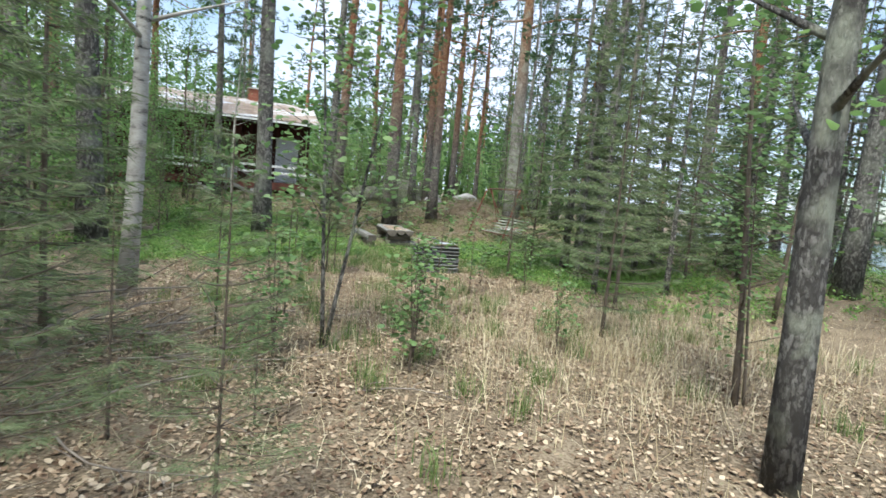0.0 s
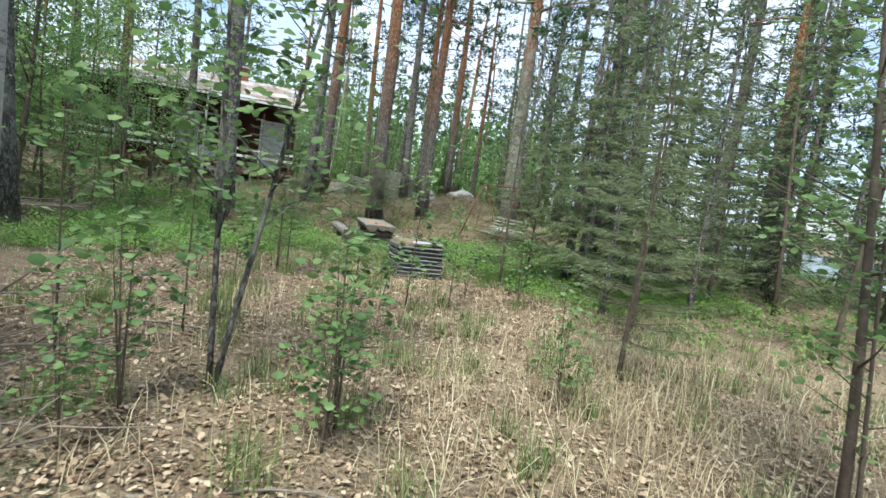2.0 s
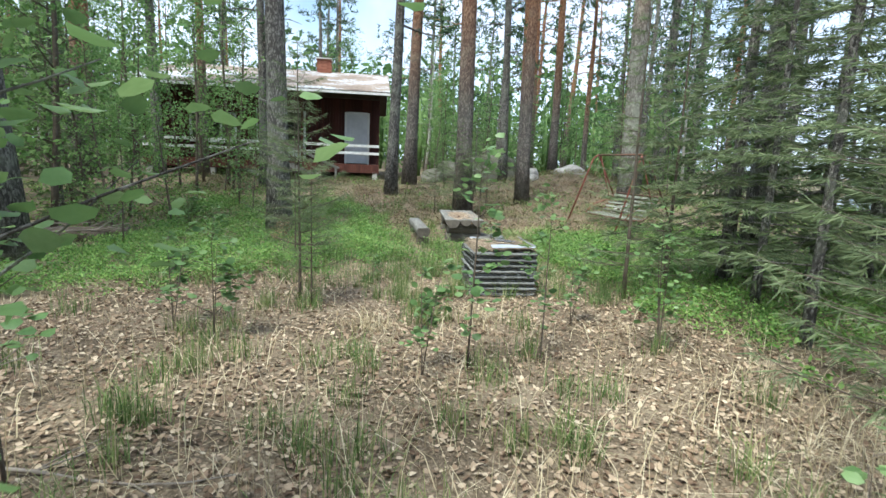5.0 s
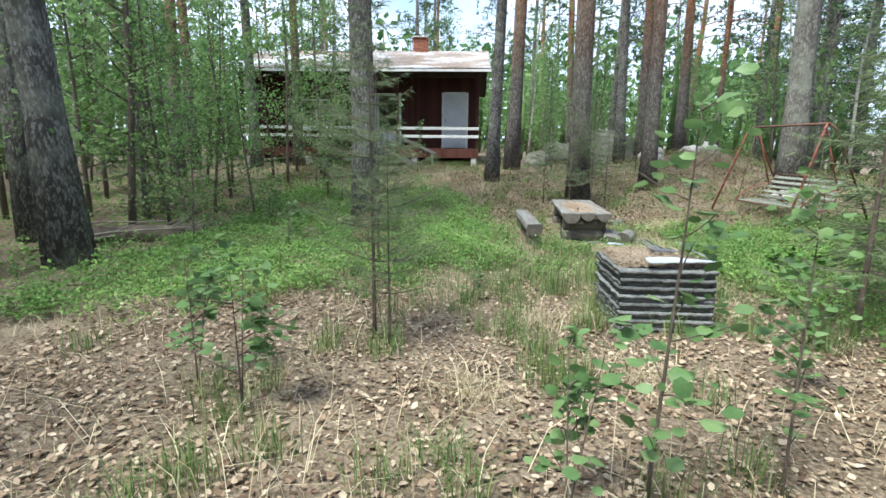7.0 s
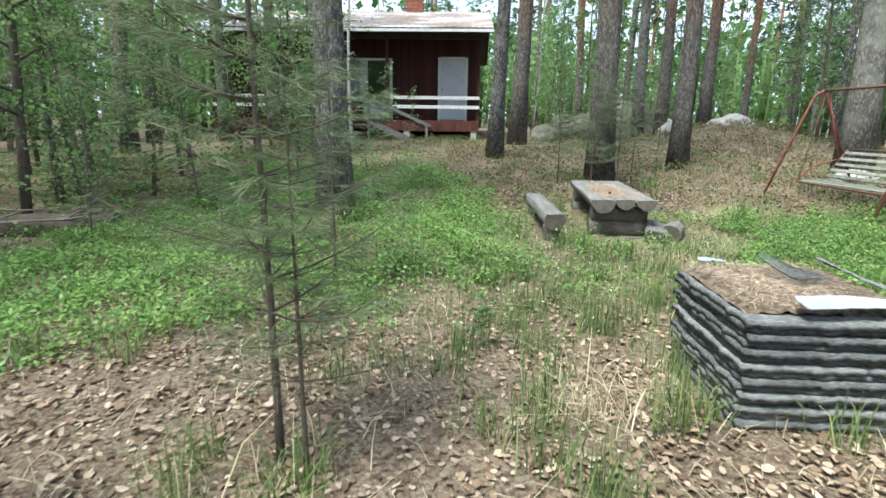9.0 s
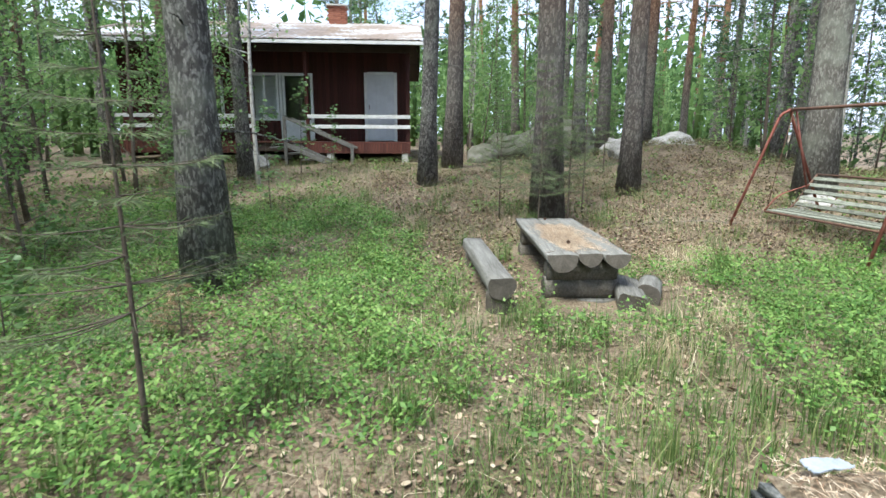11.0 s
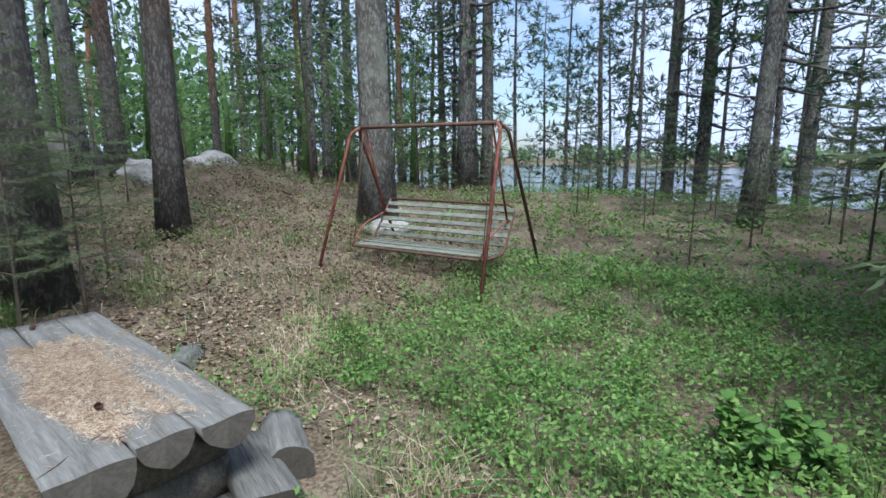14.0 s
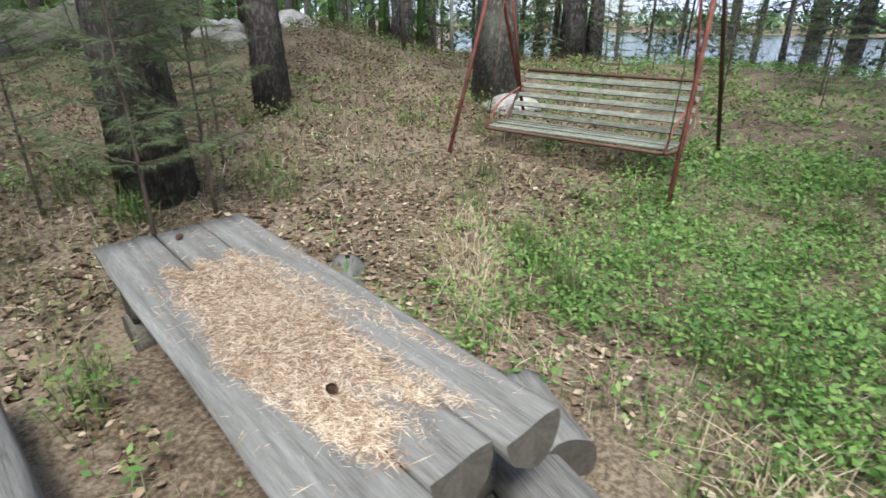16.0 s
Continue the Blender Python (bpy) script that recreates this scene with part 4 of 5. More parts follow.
def leafy_meshes(h, r, first, limbs, leaves, bark_mat, reach, size, leaf=LEAF, rounded=False, stems=1, rise=0.55, sp=0.14):
    wood, crown = Geo(), Geo()
    for s in range(stems):
        lean = rng.normal(0, 0.05, 2) if stems == 1 else rng.normal(0, 0.10, 2)
        hh = h * rng.uniform(0.75, 1.0) if s else h
        at, rad = stem(wood, hh, r, lean, 9, 7, 0.10 * h / 6, 1.1, 0.12)
        for k in range(limbs):
            z = first + (hh - first) * (k + rng.random()) / limbs
            f = (z - first) / (hh - first)
            an = rng.uniform(0, 2 * np.pi)
            L = reach * (1 - 0.65 * f) * rng.uniform(0.5, 1.1)
            o = np.array([math.cos(an), math.sin(an), rise * rng.uniform(0.4, 1.3)])
            ts = np.linspace(0, 1, 4)[:, None]
            bendv = rng.normal(0, 0.12, 3) * L
            pts = at(min(z, hh * 0.99)) + o * L * ts + bendv * ts ** 2
            wood.tube(pts, np.linspace(max(0.0035, rad(z) * 0.4), 0.0018, 4), 5)
            n = leaves
            u = rng.uniform(0.25, 1.08, n)[:, None]
            c = pts[0] + o * L * u + bendv * u ** 2 + rng.normal(0, sp * reach, (n, 3)) * [1, 1, 0.7]
            a = rng.normal(0, 1, (n, 3)) + [0, 0, -0.35]
            a /= np.linalg.norm(a, axis=1, keepdims=True)
            b = np.cross(a, rng.normal(0, 0.45, (n, 3)) + [0, 0, 1.0])
            b /= np.linalg.norm(b, axis=1, keepdims=True) + 1e-9
            sz = size * rng.uniform(0.6, 1.25, (n, 1))
            if rounded:
                a[:, 2] *= 0.4
                crown.leaves(c, a * sz, b * sz * 0.78, np.cross(a, b) * sz * 0.18)
            else:
                crown.cards(c, a * sz, b * sz * 0.72)
    return wood.mesh("trunk", bark_mat, True), crown.mesh("crown", leaf)


def plant(meshes, x, y, name, label, category, group="", rz=0.0, scale=1.0, tilt=(0, 0), sink=0.0):
    """One tree of two meshes; the trunk and the crown are its parts."""
    t = thing(name, pose(x, y, g1(x, y) - sink, tilt[0], tilt[1], rz), label, category, group)
    t.scale = (scale, scale, scale)
    part("trunk", meshes[0], None, t)
    if len(meshes[1].polygons):
        part("crown", meshes[1], None, t)
    return t


PINES = [pine_meshes(17, 0.20, 7.5, 26, 18, "", PINE_BARK), pine_meshes(15, 0.17, 6.0, 26, 18, "", PINE_BARK), pine_meshes(16, 0.18, 5.0, 30, 20, "", GREY_BARK), pine_meshes(13, 0.12, 3.2, 30, 18, "", GREY_BARK, 1.9)]
FAR_PINES = [pine_meshes(15, 0.17, 3.0, 26, 9, "", GREY_BARK, 2.2, dead=0, ln=0.2, wd=0.034), pine_meshes(16, 0.18, 5.0, 22, 9, "", PINE_BARK, 2.3, dead=0, ln=0.2, wd=0.034)]
PALE = pine_meshes(16, 0.25, 6.5, 22, 20, "", PALE_BARK)
SPRUCES = [spruce_meshes(8.0, 0.10, 24, 34, GREY_BARK, 1.8, 0.6, fr=0.10, wd=0.014), spruce_meshes(6.2, 0.07, 20, 30, GREY_BARK, 1.5, 0.4, fr=0.09, wd=0.014)]
YOUNG = [spruce_meshes(2.9, 0.017, 13, 30, TWIG_BARK, 0.72, 0.75, fr=0.05, wd=0.0028, droop=0.05), spruce_meshes(1.5, 0.012, 9, 34, TWIG_BARK, 0.45, 0.35, fr=0.04, wd=0.0028, droop=0.05)]
SHORE = [pine_meshes(15, 0.17, 2.2, 40, 12, "", GREY_BARK, 2.3, wd=0.016, mess=5), pine_meshes(13, 0.10, 1.8, 36, 11, "", GREY_BARK, 1.8, wd=0.016, mess=5)]
ALDERS = [leafy_meshes(8.5, 0.06, 1.0, 32, 52, TWIG_BARK, 1.7, 0.055), leafy_meshes(6.5, 0.045, 0.7, 28, 52, TWIG_BARK, 1.4, 0.05), leafy_meshes(10.5, 0.08, 2.2, 34, 62, BIRCH_BARK, 1.9, 0.055)]
BIRCH = leafy_meshes(9.5, 0.11, 2.8, 26, 45, BIRCH_BARK, 1.7, 0.045)
THIN_BIRCH = leafy_meshes(6.0, 0.048, 2.2, 16, 14, BIRCH_BARK, 0.8, 0.04)

LAB = {"pine": "tall straight pine with grey plated bark, orange above", "grey": "tall conifer with scaly grey bark", "alder": "slender leafy tree with light green leaves", "spruce": "bushy dark green spruce with drooping boughs"}
# trees that the walk passes or looks straight at: mesh, place, width of the trunk, turn, tilt
for me, x, y, sc, rz, tilt in (
    (PINES[0], 9.20, 25.20, 1.12, 10, (0, 0)), (PINES[1], 11.35, 27.25, 1.12, 80, (0, 1.0)), (PINES[2], 7.36, 28.3, 1.0, 150, (0, -1.5)), (PINES[0], 8.08, 31.0, 1.15, 220, (0, -1.0)),
    (PINES[2], 5.04, 22.15, 1.2, 300, (0, -2.4)), (PINES[2], 1.95, 19.25, 1.25, 30, (0, -2)), (PINES[2], 0.10, 20.9, 1.15, 90, (0, -1)), (PINES[2], 3.40, 28.8, 0.85, 70, (0, -1)),
    (PINES[1], 0.82, 31.2, 1.0, 0, (0, 0)), (PINES[2], -0.46, 30.7, 1.0, 45, (0, -1)), (PINES[0], -1.6, 27.9, 0.9, 200, (0, -1)), (PINES[1], -2.2, 29.9, 1.0, 130, (0, 0)),
    (PINES[2], 12.1, 33.0, 1.0, 45, (0, -2)), (PINES[1], 12.9, 33.2, 1.1, 15, (0, -1)), (PINES[0], 14.4, 33.6, 0.95, 75, (0, -1)), (PINES[1], 16.3, 34.9, 0.8, 115, (0, 0)),
    (SHORE[0], 17.6, 34.3, 0.8, 175, (0, 0)), (SHORE[0], 19.2, 33.3, 0.95, 15, (0, 0)), (SHORE[0], 20.0, 28.2, 1.6, 215, (0, 0)), (SHORE[0], 20.7, 28.0, 1.1, 95, (0, 0)),
    (PINES[1], 21.3, 31.9, 0.8, 65, (0, 3)), (SHORE[1], 24.2, 27.2, 0.7, 25, (0, 0)), (SHORE[1], 24.9, 25.4, 0.95, 165, (0, 1)), (SHORE[0], 24.7, 24.05, 1.25, 185, (0, 1)),
    (SHORE[0], 24.9, 23.2, 1.3, 205, (0, 1.5)), (SHORE[0], 23.8, 20.6, 1.1, 245, (0, 1)), (SHORE[1], 25.5, 18.2, 1.0, 265, (0, 1)), (PINES[2], 12.60, 18.70, 0.95, 285, (0, 0)),
    (SHORE[0], 18.2, 20.9, 1.0, 305, (0, 1)), (PINES[1], 17.4, 18.6, 0.95, 325, (0, 0)), (PINES[2], 16.0, 14.6, 1.2, 345, (0, 2)), (SHORE[1], 18.5, 16.2, 1.0, 5, (0, 0))):
    plant(me, x, y, "pine_tree", LAB["grey"] if me in (PINES[2], PINES[3], *SHORE) else LAB["pine"], "tree", "forest trees", rz, sc, tilt)
plant(PALE, 14.05, 25.75, "pine_tree", "thick tree with pale grey lichened bark behind the swing", "tree", "forest trees", 0, 1.1, (0, -1.5))
plant(BIRCH, 3.47, 14.80, "birch_tree", "slender birch with white black-marked bark", "tree", "birches", 0, 1.0, (0, 0.5))
plant(THIN_BIRCH, 4.0, 27.6, "birch_tree", "thin young birch with a crooked white stem", "tree", "birches", 60)
plant(leafy_meshes(8.0, 0.105, 1.9, 22, 26, MOSSY_BARK, 1.5, 0.05, rounded=True), 8.02, 9.70, "alder_tree", "grey-barked tree with lichen and broad green leaves", "tree", "", 0, 1.0, (0, 1.0))
RIGHT_LEAFY = leafy_meshes(5.0, 0.035, 0.9, 22, 26, TWIG_BARK, 1.0, 0.042, SAPLING_LEAF, True)
plant(RIGHT_LEAFY, 8.95, 10.85, "alder_tree", LAB["alder"], "tree", "leafy trees", 220, 0.9, (0, -8))
for x, y, sc in ((12.6, 13.4, 1.1), (13.6, 11.6, 1.2), (15.2, 12.6, 1.3), (14.4, 15.6, 1.2), (11.9, 9.2, 1.1)):
    plant(RIGHT_LEAFY, x, y, "alder_tree", LAB["alder"], "tree", "leafy trees", rng.uniform(0, 360), sc)
for x, y, sc in ((2.75, 27.5, 0.75), (1.0, 28.4, 0.85), (-0.2, 26.8, 0.9), (3.9, 24.9, 0.35), (1.6, 23.6, 0.7), (0.2, 24.2, 0.9), (-1.4, 24.6, 1.0), (1.9, 16.4, 0.7), (2.7, 23.0, 0.5), (2.4, 21.2, 0.55), (1.6, 22.0, 0.7), (2.9, 20.4, 0.35), (0.3, 19.2, 0.9), (1.2, 25.2, 0.9), (-0.6, 23.0, 1.0), (0.6, 26.6, 0.8), (-1.8, 22.4, 1.1), (-2.4, 26.0, 1.0), (0.9, 14.4, 0.9), (0.2, 17.2, 0.9), (-0.9, 20.4, 1.0), (9.6, 32.6, 0.4), (13.6, 34.6, 0.45), (10.9, 33.9, 0.35)):
    plant(ALDERS[1], x, y, "alder_tree", LAB["alder"], "tree", "leafy trees", rng.uniform(0, 360), sc)
for x, y, sc in ((1.0, 18.0, 0.9), (1.3, 21.4, 1.0)):
    plant(ALDERS[0], x, y, "alder_tree", LAB["alder"], "tree", "leafy trees", rng.uniform(0, 360), sc)
for me, x, y, sc in ((SPRUCES[0], 11.75, 18.1, 0.95), (SPRUCES[0], 12.5, 17.4, 1.0), (SPRUCES[1], 13.0, 17.2, 1.0), (SPRUCES[1], 14.6, 18.5, 1.1), (SPRUCES[1], 15.5, 16.6, 1.1), (SPRUCES[0], 16.6, 17.6, 0.9), (SPRUCES[1], 16.9, 15.6, 1.0), (SPRUCES[1], 18.6, 13.4, 1.2), (SPRUCES[1], 2.75, 11.7, 0.8), (SPRUCES[1], 2.0, 13.3, 0.8), (SPRUCES[1], 0.8, 22.6, 0.8), (SPRUCES[1], 10.2, 29.0, 0.45), (SPRUCES[1], 20.3, 28.9, 1.1)):
    plant(me, x, y, "spruce_tree", LAB["spruce"], "tree", "spruces", rng.uniform(0, 360), sc)
for me, x, y, sc in ((YOUNG[0], 3.4, 10.6, 0.9), (YOUNG[1], 4.2, 10.9, 0.9), (YOUNG[1], 5.0, 11.0, 0.6), (YOUNG[0], 9.9, 25.6, 0.8), (YOUNG[0], 5.75, 19.4, 0.85), (YOUNG[0], 15.4, 19.3, 0.9), (YOUNG[1], 16.3, 20.6, 1.1), (YOUNG[0], 17.3, 19.6, 1.0), (YOUNG[0], 15.8, 17.6, 1.0), (YOUNG[1], 14.6, 21.0, 0.9), (YOUNG[0], 18.5, 22.6, 0.9), (YOUNG[1], 19.3, 24.3, 1.2), (YOUNG[0], 17.6, 23.8, 0.8), (YOUNG[0], 11.9, 30.2, 0.8), (YOUNG[1], 18.0, 21.4, 1.0), (YOUNG[1], 18.8, 19.8, 1.1), (YOUNG[1], 19.6, 21.8, 0.9), (YOUNG[1], 20.2, 20.4, 1.2), (YOUNG[1], 19.8, 23.2, 0.9), (YOUNG[1], 18.9, 25.6, 1.0), (YOUNG[1], 17.0, 22.3, 0.8), (YOUNG[1], 16.6, 25.2, 0.9), (YOUNG[1], 20.4, 18.6, 1.2), (YOUNG[1], 17.4, 20.6, 0.9)):
    plant(me, x, y, "young_spruce", "thin young conifer with sparse green needles", "sapling", "young conifers", rng.uniform(0, 360), sc)
NEAR_YOUNG = spruce_meshes(2.9, 0.016, 17, 84, TWIG_BARK, 0.70, 0.6, needle=SOFT_NEEDLES, fr=0.042, wd=0.0014, droop=-0.22)
for x, y, sc in ((8.85, 24.30, 0.85), (9.35, 24.55, 0.8), (8.45, 25.3, 0.7), (6.15, 17.06, 0.95), (6.28, 16.98, 0.6), (4.85, 9.75, 0.62), (4.05, 9.9, 0.75)):
    plant(NEAR_YOUNG, x, y, "young_pine", "thin young pine with soft pale green needles", "sapling", "young conifers", rng.uniform(0, 360), sc)
THICKET = [spruce_meshes(4.8, 0.032, 20, 46, TWIG_BARK, 1.05, 0.45, needle=SOFT_NEEDLES, fr=0.06, wd=0.0042, droop=-0.05), spruce_meshes(6.4, 0.05, 22, 48, GREY_BARK, 1.25, 0.7, needle=SOFT_NEEDLES, fr=0.07, wd=0.0052, droop=0.1)]
for k, x, y, sc in ((0, 9.05, 12.9, 0.72), (0, 10.3, 14.3, 0.9), (1, 10.9, 15.7, 0.95), (1, 12.3, 15.4, 1.0), (1, 3.45, 11.3, 0.8), (0, 3.3, 12.7, 0.9), (0, 10.0, 17.5, 0.75), (0, 10.75, 17.9, 0.85), (1, 11.3, 16.9, 0.95), (0, 13.6, 16.3, 1.0)):
    plant(THICKET[k], x, y, "young_pine", "slim young conifer with fine soft grey-green needles", "sapling", "young conifers", rng.uniform(0, 360), sc)
dry = spruce_meshes(0.8, 0.01, 8, 18, TWIG_BARK, 0.35, 0.1, needle=DRY_NEEDLES, fr=0.045, wd=0.003, droop=-0.3)
plant(dry, 5.35, 20.75, "dead_sapling", "small dead conifer with rusty brown needles", "sapling", scale=0.7)

# leafy middle storey, then the rest of the forest, kept clear of the walk and the clearing
taken = [(o.location.x, o.location.y) for o in scene.objects if o.get("category") in ("tree", "sapling")]


def free(x, y, gap):
    if -3 < x < 8.2 and 31 < y < 42.5:
        return False
    if 3.0 < x < 16.2 and -4 < y < 31.3 and not (y < 3 or x > 14.4 and (y > 29 or y < 16)):
        return False
    if x > 22.5 and y < 44:
        return False
    if x > 15.5 and 17 < y < 27.5:
        return False
    return all((x - a) ** 2 + (y - b) ** 2 > gap * gap for a, b in taken)


def scatter(kinds, n, lo, hi, gap, name, label, group, smin, smax, sector=(0, 360)):
    k = tries = 0
    while k < n and tries < 8000:
        tries += 1
        an, r = radians(rng.uniform(*sector)), math.sqrt(rng.uniform(lo * lo, hi * hi))
        x, y = 8 + r * math.sin(an), 20 + r * math.cos(an)
        if free(x, y, gap):
            taken.append((x, y))
            plant(kinds[k % len(kinds)], x, y, name, label, "tree", group, rng.uniform(0, 360), rng.uniform(smin, smax), (rng.normal(0, 1.2), rng.normal(0, 1.2)))
            k += 1


scatter([PINES[2], FAR_PINES[0], FAR_PINES[1], SHORE[1]], 27, 6, 24, 1.7, "pine_tree", LAB["pine"], "forest trees", 0.75, 1.15, (-125, 80))
scatter(ALDERS, 26, 6, 16, 0.9, "alder_tree", LAB["alder"], "leafy trees", 0.6, 1.0, (-110, -15))
scatter(ALDERS, 40, 6, 24, 1.1, "alder_tree", LAB["alder"], "leafy trees", 0.5, 1.0, (-110, 75))
scatter(FAR_PINES, 50, 24, 44, 2.2, "pine_tree", LAB["pine"], "forest trees", 0.85, 1.2, (-110, 75))
scatter(ALDERS, 16, 20, 38, 1.6, "alder_tree", LAB["alder"], "leafy trees", 0.7, 1.1, (-110, 75))
scatter(FAR_PINES, 14, 10, 26, 2.2, "pine_tree", LAB["pine"], "forest trees", 0.9, 1.2, (80, 235))
for x, y, sc in ((17.0, 33.2, 0.5), (18.6, 31.5, 0.5), (15.8, 36.5, 0.6), (19.9, 31.0, 0.55), (10.3, 36.5, 0.55), (9.2, 38.0, 0.6), (13.9, 36.2, 0.5), (22.0, 30.0, 0.5)):
    plant(ALDERS[1], x, y, "alder_tree", LAB["alder"], "tree", "leafy trees", rng.uniform(0, 360), sc * 1.2)

# thin trees along the lake bank
BANK = [pine_meshes(9.5, 0.06, 1.3, 36, 10, "", GREY_BARK, 1.5, dead=0, ln=0.13, wd=0.015, mess=7), pine_meshes(11, 0.08, 2.0, 36, 10, "", GREY_BARK, 1.7, dead=0, ln=0.13, wd=0.015, mess=7)]
bank = 0
while bank < 34:
    x, y = rng.uniform(21.8, 26.5), rng.uniform(14, 44)
    if all((x - a) ** 2 + (y - b) ** 2 > 0.7 for a, b in taken):
        taken.append((x, y))
        plant(BANK[bank % 2], x, y, "pine_tree", "thin bare-stemmed pine on the lake bank", "tree", "forest trees", rng.uniform(0, 360), rng.uniform(0.7, 1.1), (rng.normal(0, 2), rng.normal(0, 2)))
        bank += 1
for x, y, sc in ((21.9, 19.2, 0.32), (21.6, 24.6, 0.3), (22.0, 28.3, 0.4), (22.3, 16.6, 0.4), (21.3, 30.6, 0.5), (23.0, 33.5, 0.7), (20.8, 34.5, 0.7), (22.5, 37.0, 0.8)):
    plant(ALDERS[1], x, y, "alder_tree", LAB["alder"], "tree", "leafy trees", rng.uniform(0, 360), sc)

# ---- saplings with broad leaves ----
FORKED = leafy_meshes(4.4, 0.022, 1.0, 24, 30, MOSSY_BARK, 0.85, 0.042, SAPLING_LEAF, True, 2, 0.7, 0.2)
plant(FORKED, 5.62, 12.70, "leafy_sapling", "slender forked sapling with lichened stems and round leaves", "sapling", "broad-leaved saplings", 20)
SAPS = [leafy_meshes(2.6, 0.016, 0.35, 16, 16, TWIG_BARK, 0.55, 0.036, SAPLING_LEAF, True), leafy_meshes(1.5, 0.009, 0.2, 9, 8, TWIG_BARK, 0.42, 0.038, SAPLING_LEAF, True, 3), leafy_meshes(0.75, 0.005, 0.15, 6, 10, TWIG_BARK, 0.28, 0.034, SAPLING_LEAF, True, 2), leafy_meshes(1.75, 0.010, 0.3, 11, 11, TWIG_BARK, 0.42, 0.042, SAPLING_LEAF, True)]
for k, x, y, sc, rz in ((1, 6.36, 12.05, 0.95, 40), (1, 8.1, 12.4, 0.65, 310), (1, 5.15, 12.5, 0.95, 60), (1, 6.25, 11.8, 0.75, 150), (3, 5.3, 13.9, 1.0, 20), (3, 4.6, 13.2, 1.1, 20), (0, 9.0, 10.8, 0.9, 200), (3, 7.67, 15.35, 1.0, 20), (2, 7.30, 15.2, 1.1, 70), (3, 8.28, 15.42, 0.8, 170), (2, 5.6, 15.95, 1.2, 0), (2, 5.15, 16.3, 1.2, 90),
                        (3, 4.75, 25.6, 1.0, 10), (3, 4.35, 29.9, 1.25, 60), (0, 2.6, 27.2, 1.2, 100), (1, 3.5, 25.2, 1.1, 140), (2, 4.2, 20.6, 1.0, 30), (2, 3.2, 22.5, 1.1, 80), (2, 4.6, 24.0, 1.0, 120), (3, 5.0, 30.4, 0.9, 60), (1, 9.4, 15.6, 0.8, 10), (2, 8.9, 16.4, 1.0, 45), (1, 5.0, 12.0, 0.6, 10), (2, 6.9, 18.3, 0.5, 10)):
    plant(SAPS[k], x, y, "leafy_sapling", "young sapling with thin stems and round bright leaves", "sapling", "broad-leaved saplings", rz, sc)

# ---- ground cover ----
def field(n, x0, x1, y0, y1, mask):
    x, y = rng.uniform(x0, x1, n), rng.uniform(y0, y1, n)
    k = rng.random(n) < mask(x, y)
    return x[k], y[k]


def patch(x, y, s=1.0, o=0.0):
    return 0.5 + 0.5 * np.sin(x * 1.9 * s + o + 1.3 * np.sin(y * 1.1 * s + o)) * np.sin(y * 1.6 * s - o + 1.1 * np.sin(x * 0.8 * s))


def things_in(x, y):
    """0 where the table, benches and tile stack stand."""
    a = (np.abs(x - 8.68) < 0.42) & (np.abs(y - 22.5) < 1.27)
    b = (np.abs(x - 7.86) < 0.16) & (np.abs(y - 22.2) < 1.0)
    c = (np.abs(x - 8.48) < 0.42) & (np.abs(y - 17.90) < 0.44)
    d = (np.abs(x - 9.2) < 0.33) & (np.abs(y - 21.55) < 0.38)
    return 1.0 - (a | b | c | d)


def berry_mask(x, y):
    left = S((y - (16.5 + 0.42 * (x - 2)) + 0.8 * (patch(x, y) - 0.5)) / 0.7) * S((7.7 - x - 0.35 * np.clip(y - 23, 0, 9) + 0.5 * (patch(x, y, 1.3) - 0.5)) / 0.7) * S((29.5 - y) / 3)
    right = S((x - (10.0 + 0.35 * np.clip(y - 21, 0, 9) - 0.25 * np.clip(y - 17, 0, 3)) + 0.9 * (patch(x, y, 1.2, 2) - 0.5)) / 0.6) * S((23.2 + 0.5 * np.clip(x - 13, 0, 6) - y) / 0.8) * S((y - 12.5) / 2)
    mid = 0.35 * S((y - 18.6) / 1.2) * S((24 - y) / 2) * patch(x, y, 1.6, 1)
    far = np.maximum(0.95 * S((x - 13) / 2) * S((28 - y) / 2), 0.30 * S((y - 24) / 3) * patch(x, y, 0.7, 1)) * (0.4 + 0.6 * patch(x, y, 1.1, 2))
    return np.clip(np.maximum.reduce([left * (0.55 + 0.45 * patch(x, y, 0.9, 3)), right * (0.6 + 0.4 * patch(x, y, 1.1, 4)), mid, far]), 0, 1) * things_in(x, y)


def straw_mask(x, y):
    a = np.exp(-((x - 8.6) ** 2 / 5 + (y - 12.2) ** 2 / 2.0))
    b = 0.22 * np.exp(-((x - 6.5) ** 2 / 6 + (y - 14.4) ** 2 / 2.5))
    c = 0.5 * np.exp(-((x - 10.2) ** 2 / 2 + (y - 13.6) ** 2 / 3))
    return np.clip(a + b + c, 0, 1) * (0.35 + 0.65 * patch(x, y, 1.5, 5)) * things_in(x, y)


